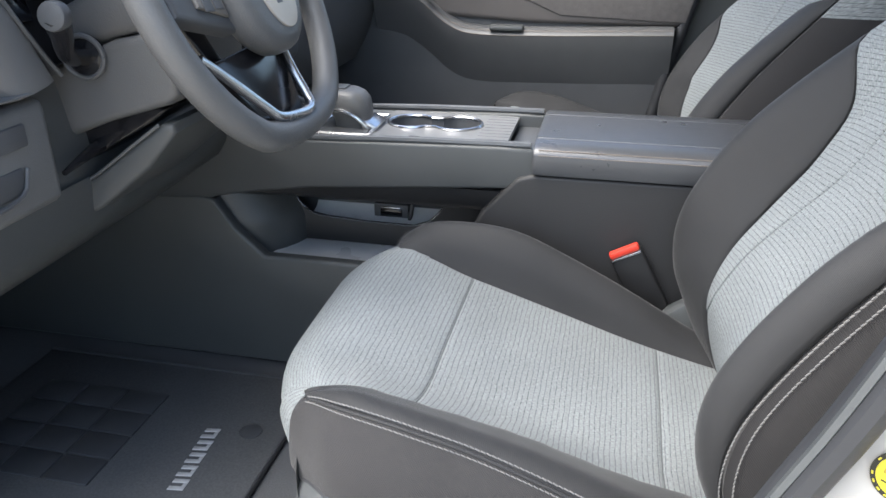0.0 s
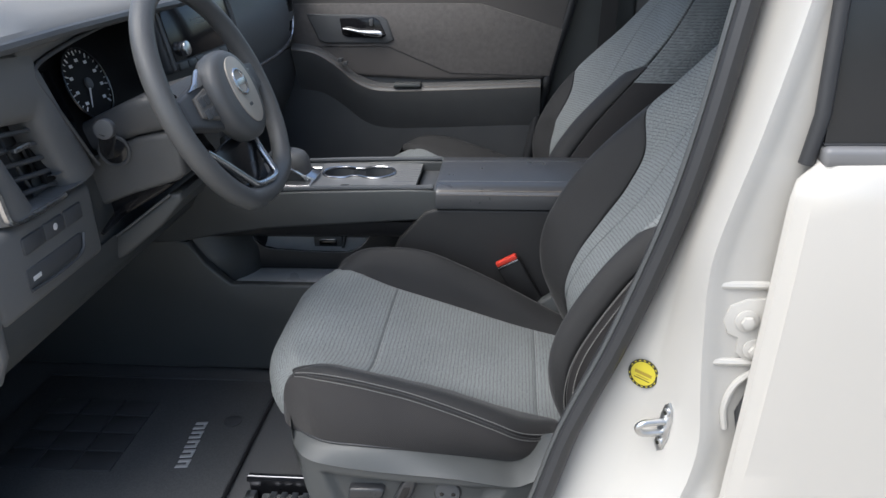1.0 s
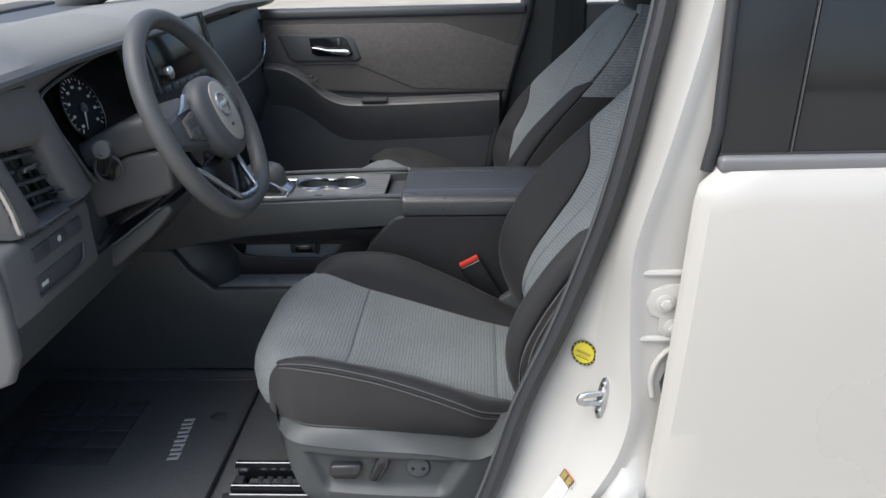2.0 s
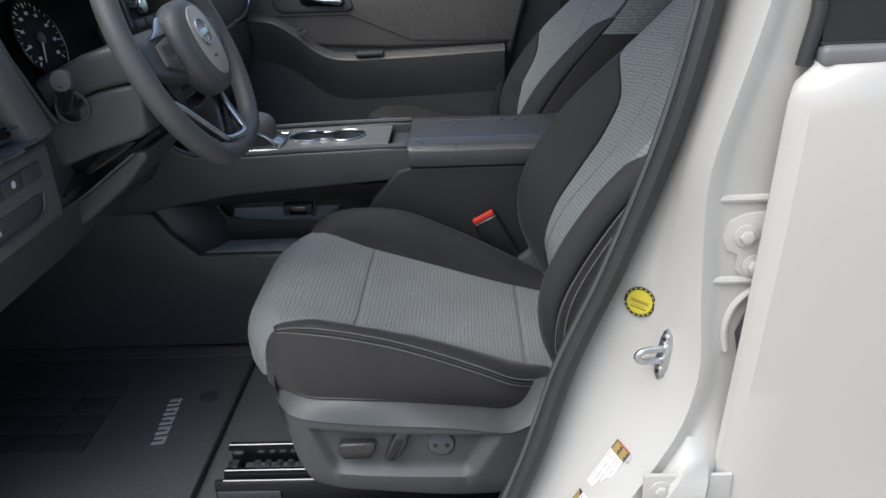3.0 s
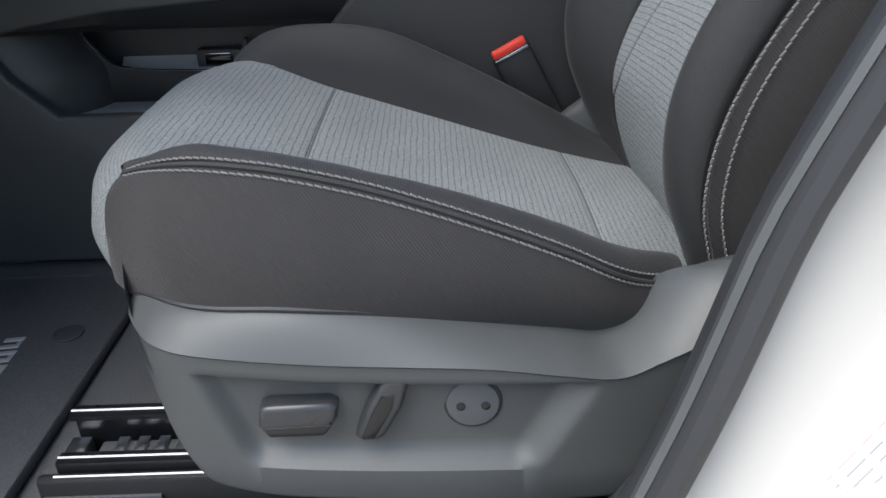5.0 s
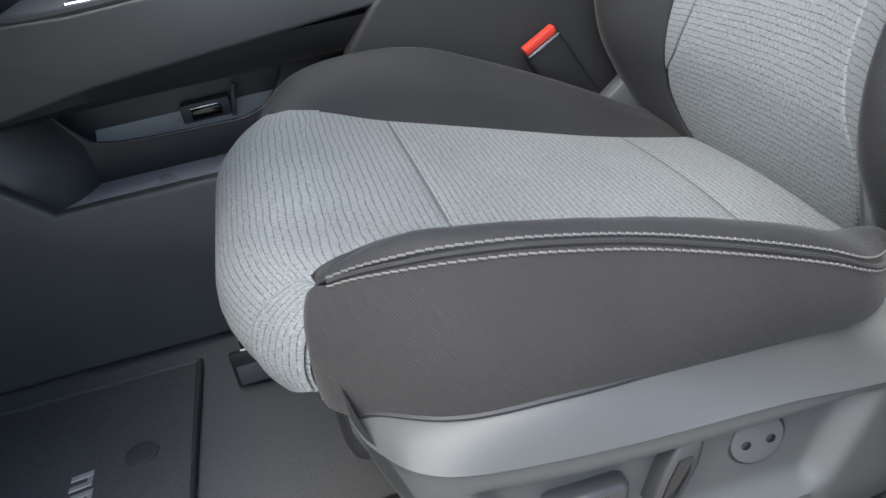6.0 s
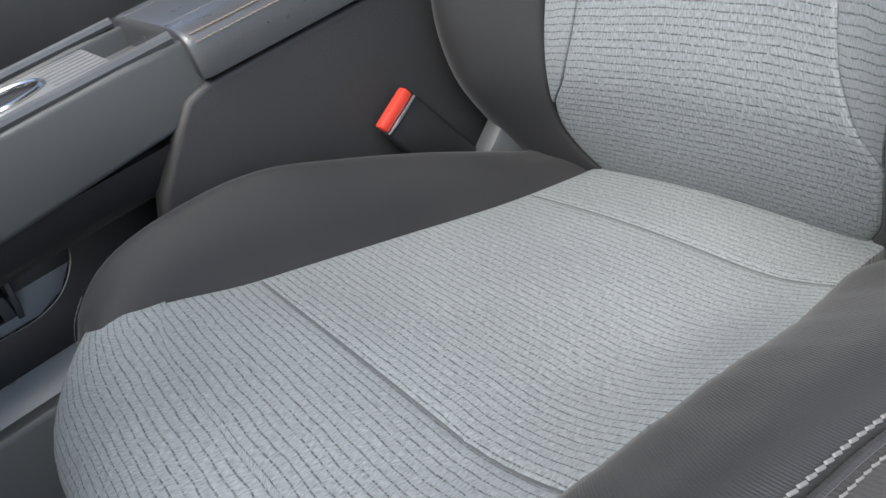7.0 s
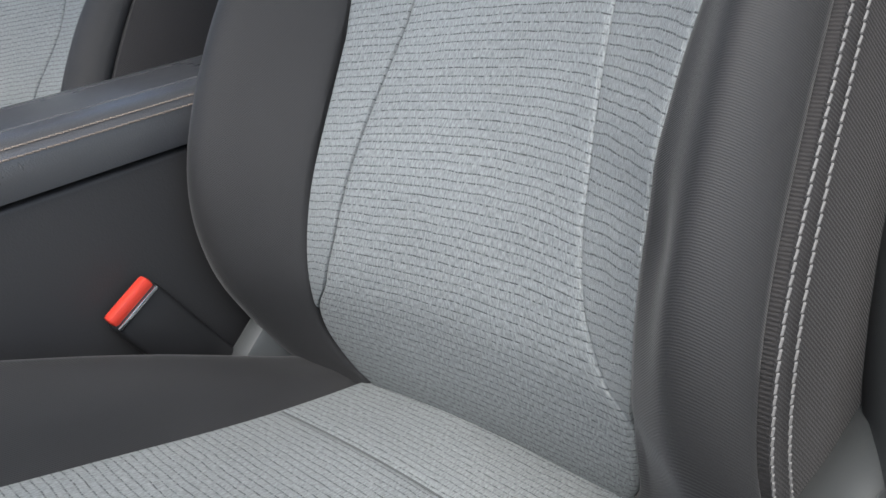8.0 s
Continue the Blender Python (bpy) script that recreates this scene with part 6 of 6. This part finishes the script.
part("pull_handle", grid([[(x + 0.0, PY - 0.024 + 0.007 * math.cos(a), z + h * math.sin(a)) for a in [2 * math.pi * k / 12 for k in range(12)]] for x, z, h in ((-0.578, 0.652, 0.002), (-0.565, 0.650, 0.004), (-0.535, 0.642, 0.005), (-0.51, 0.638, 0.008), (-0.48, 0.636, 0.010), (-0.470, 0.635, 0.008), (-0.466, 0.634, 0.002))], closed=True, caps=True), CHROME, pdoor, "silver door handle")
part("lock_knob", box(-0.503, -0.492, PY - 0.024, PY - 0.01, 0.656, 0.676, 0.003), PLASTIC_DK, pdoor)
for x, z in ((-0.588, 0.566), (-0.575, 0.556)):
    part("window_switch", box(x - 0.006, x + 0.006, PY - 0.05, PY - 0.03, z - 0.004, z + 0.006, 0.001), TRIM, pdoor)
tagged(part("pillar_passenger", side_plate([(-0.155, 0.02), (0.26, 0.02), (0.24, 0.74), (0.30, 1.22), (0.13, 1.22), (0.045, 0.74), (-0.05, 0.45)], PY + 0.045, 0.08, 0.012, 3), PLASTIC), "charcoal pillar trim on the passenger side", "pillar trim", kind="structure")
tagged(part("door_seal_passenger", tube(rail([(-0.075, PY + 0.012, 0.05), (-0.045, PY + 0.012, 0.30), (0.005, PY + 0.012, 0.52), (0.072, PY + 0.012, 0.76), (0.14, PY + 0.0, 1.2)], 30), 0.014, 10), RUBBER), "black rubber door seal", "door seal", kind="structure")
belt = thing("passenger_belt", "black seat belt webbing at the far pillar", "seat belt")
part("webbing", grid([[(0.165 + 0.01 * k, PY + 0.015, 1.15), (0.205 + 0.01 * k, PY + 0.012, 1.15)] for k in range(1)] + [[(0.135, PY - 0.01, 0.6), (0.180, PY - 0.014, 0.6)], [(0.12, PY - 0.02, 0.2), (0.165, PY - 0.024, 0.2)]]), KNIT, belt, "black webbing")
tagged(part("wall_rear_passenger", side_plate([(0.25, -0.1), (2.2, -0.1), (2.2, 1.1), (1.9, 0.76), (0.24, 0.752)], PY + 0.04, 0.06, 0.01), PLASTIC_DK), "dark rear door panel on the passenger side", "door panel", kind="structure")

# ---- rear seat, roof, glass frames ----
rseat = thing("rear_seat", "dark grey rear bench seat", "car seat")
part("bench", box(0.75, 1.25, -0.62, 0.58, 0.05, 0.30, 0.05, 4), KNIT, rseat, "charcoal bench")
part("bench_back", moved(box(-0.07, 0.07, -0.62, 0.58, -0.30, 0.33, 0.05, 4), pose(1.32, 0, 0.55, 0, 22, 0)), KNIT, rseat, "charcoal bench back")
roof = tagged(part("roof", box(-0.30, 2.15, -0.66, 0.60, 1.20, 1.26, 0.03, 3), ROOFCLOTH), "beige headliner and roof", "roof", kind="structure")
tagged(part("wall_rear", box(2.1, 2.2, -0.86, 0.80, -0.1, 0.95, 0.02), PLASTIC_DK), "dark tailgate trim", "tailgate", kind="structure")
tagged(part("wall_rear_driver", box(0.45, 2.2, -0.84, -0.74, -0.1, 0.73, 0.02), PLASTIC_DK), "dark inner rear door panel", "door panel", kind="structure")
for y, n in ((-0.73, "a_pillar_driver"), (0.67, "a_pillar_passenger")):
    tagged(part(n, tube([(-1.32, y, 0.78), (-0.80, y * 0.95, 1.05), (-0.30, y * 0.86, 1.23)], 0.045, 10), PLASTIC), "charcoal windscreen pillar trim", "pillar trim", kind="structure")
for y, n in ((-0.62, "roof_rail_driver"), (0.57, "roof_rail_passenger")):
    tagged(part(n, tube([(-0.32, y, 1.22), (0.6, y, 1.25), (2.1, y, 1.2)], 0.05, 10), PLASTIC), "roof side rail trim", "roof rail", kind="structure")
bonnet = tagged(part("bonnet", grid([[(-1.42 - 0.9 * k / 6, -0.85 + 1.64 * i / 10, 0.76 - 0.10 * (k / 6) ** 2) for i in range(11)] for k in range(7)]), PAINT), "pearl white bonnet", "bonnet", kind="structure")
ground = tagged(part("ground", grid([[(-600 + 100 * i, -600 + 100 * j, -0.42) for j in range(13)] for i in range(13)]), GROUND, smooth=False), "dry pale ground around the car", "ground", kind="structure")
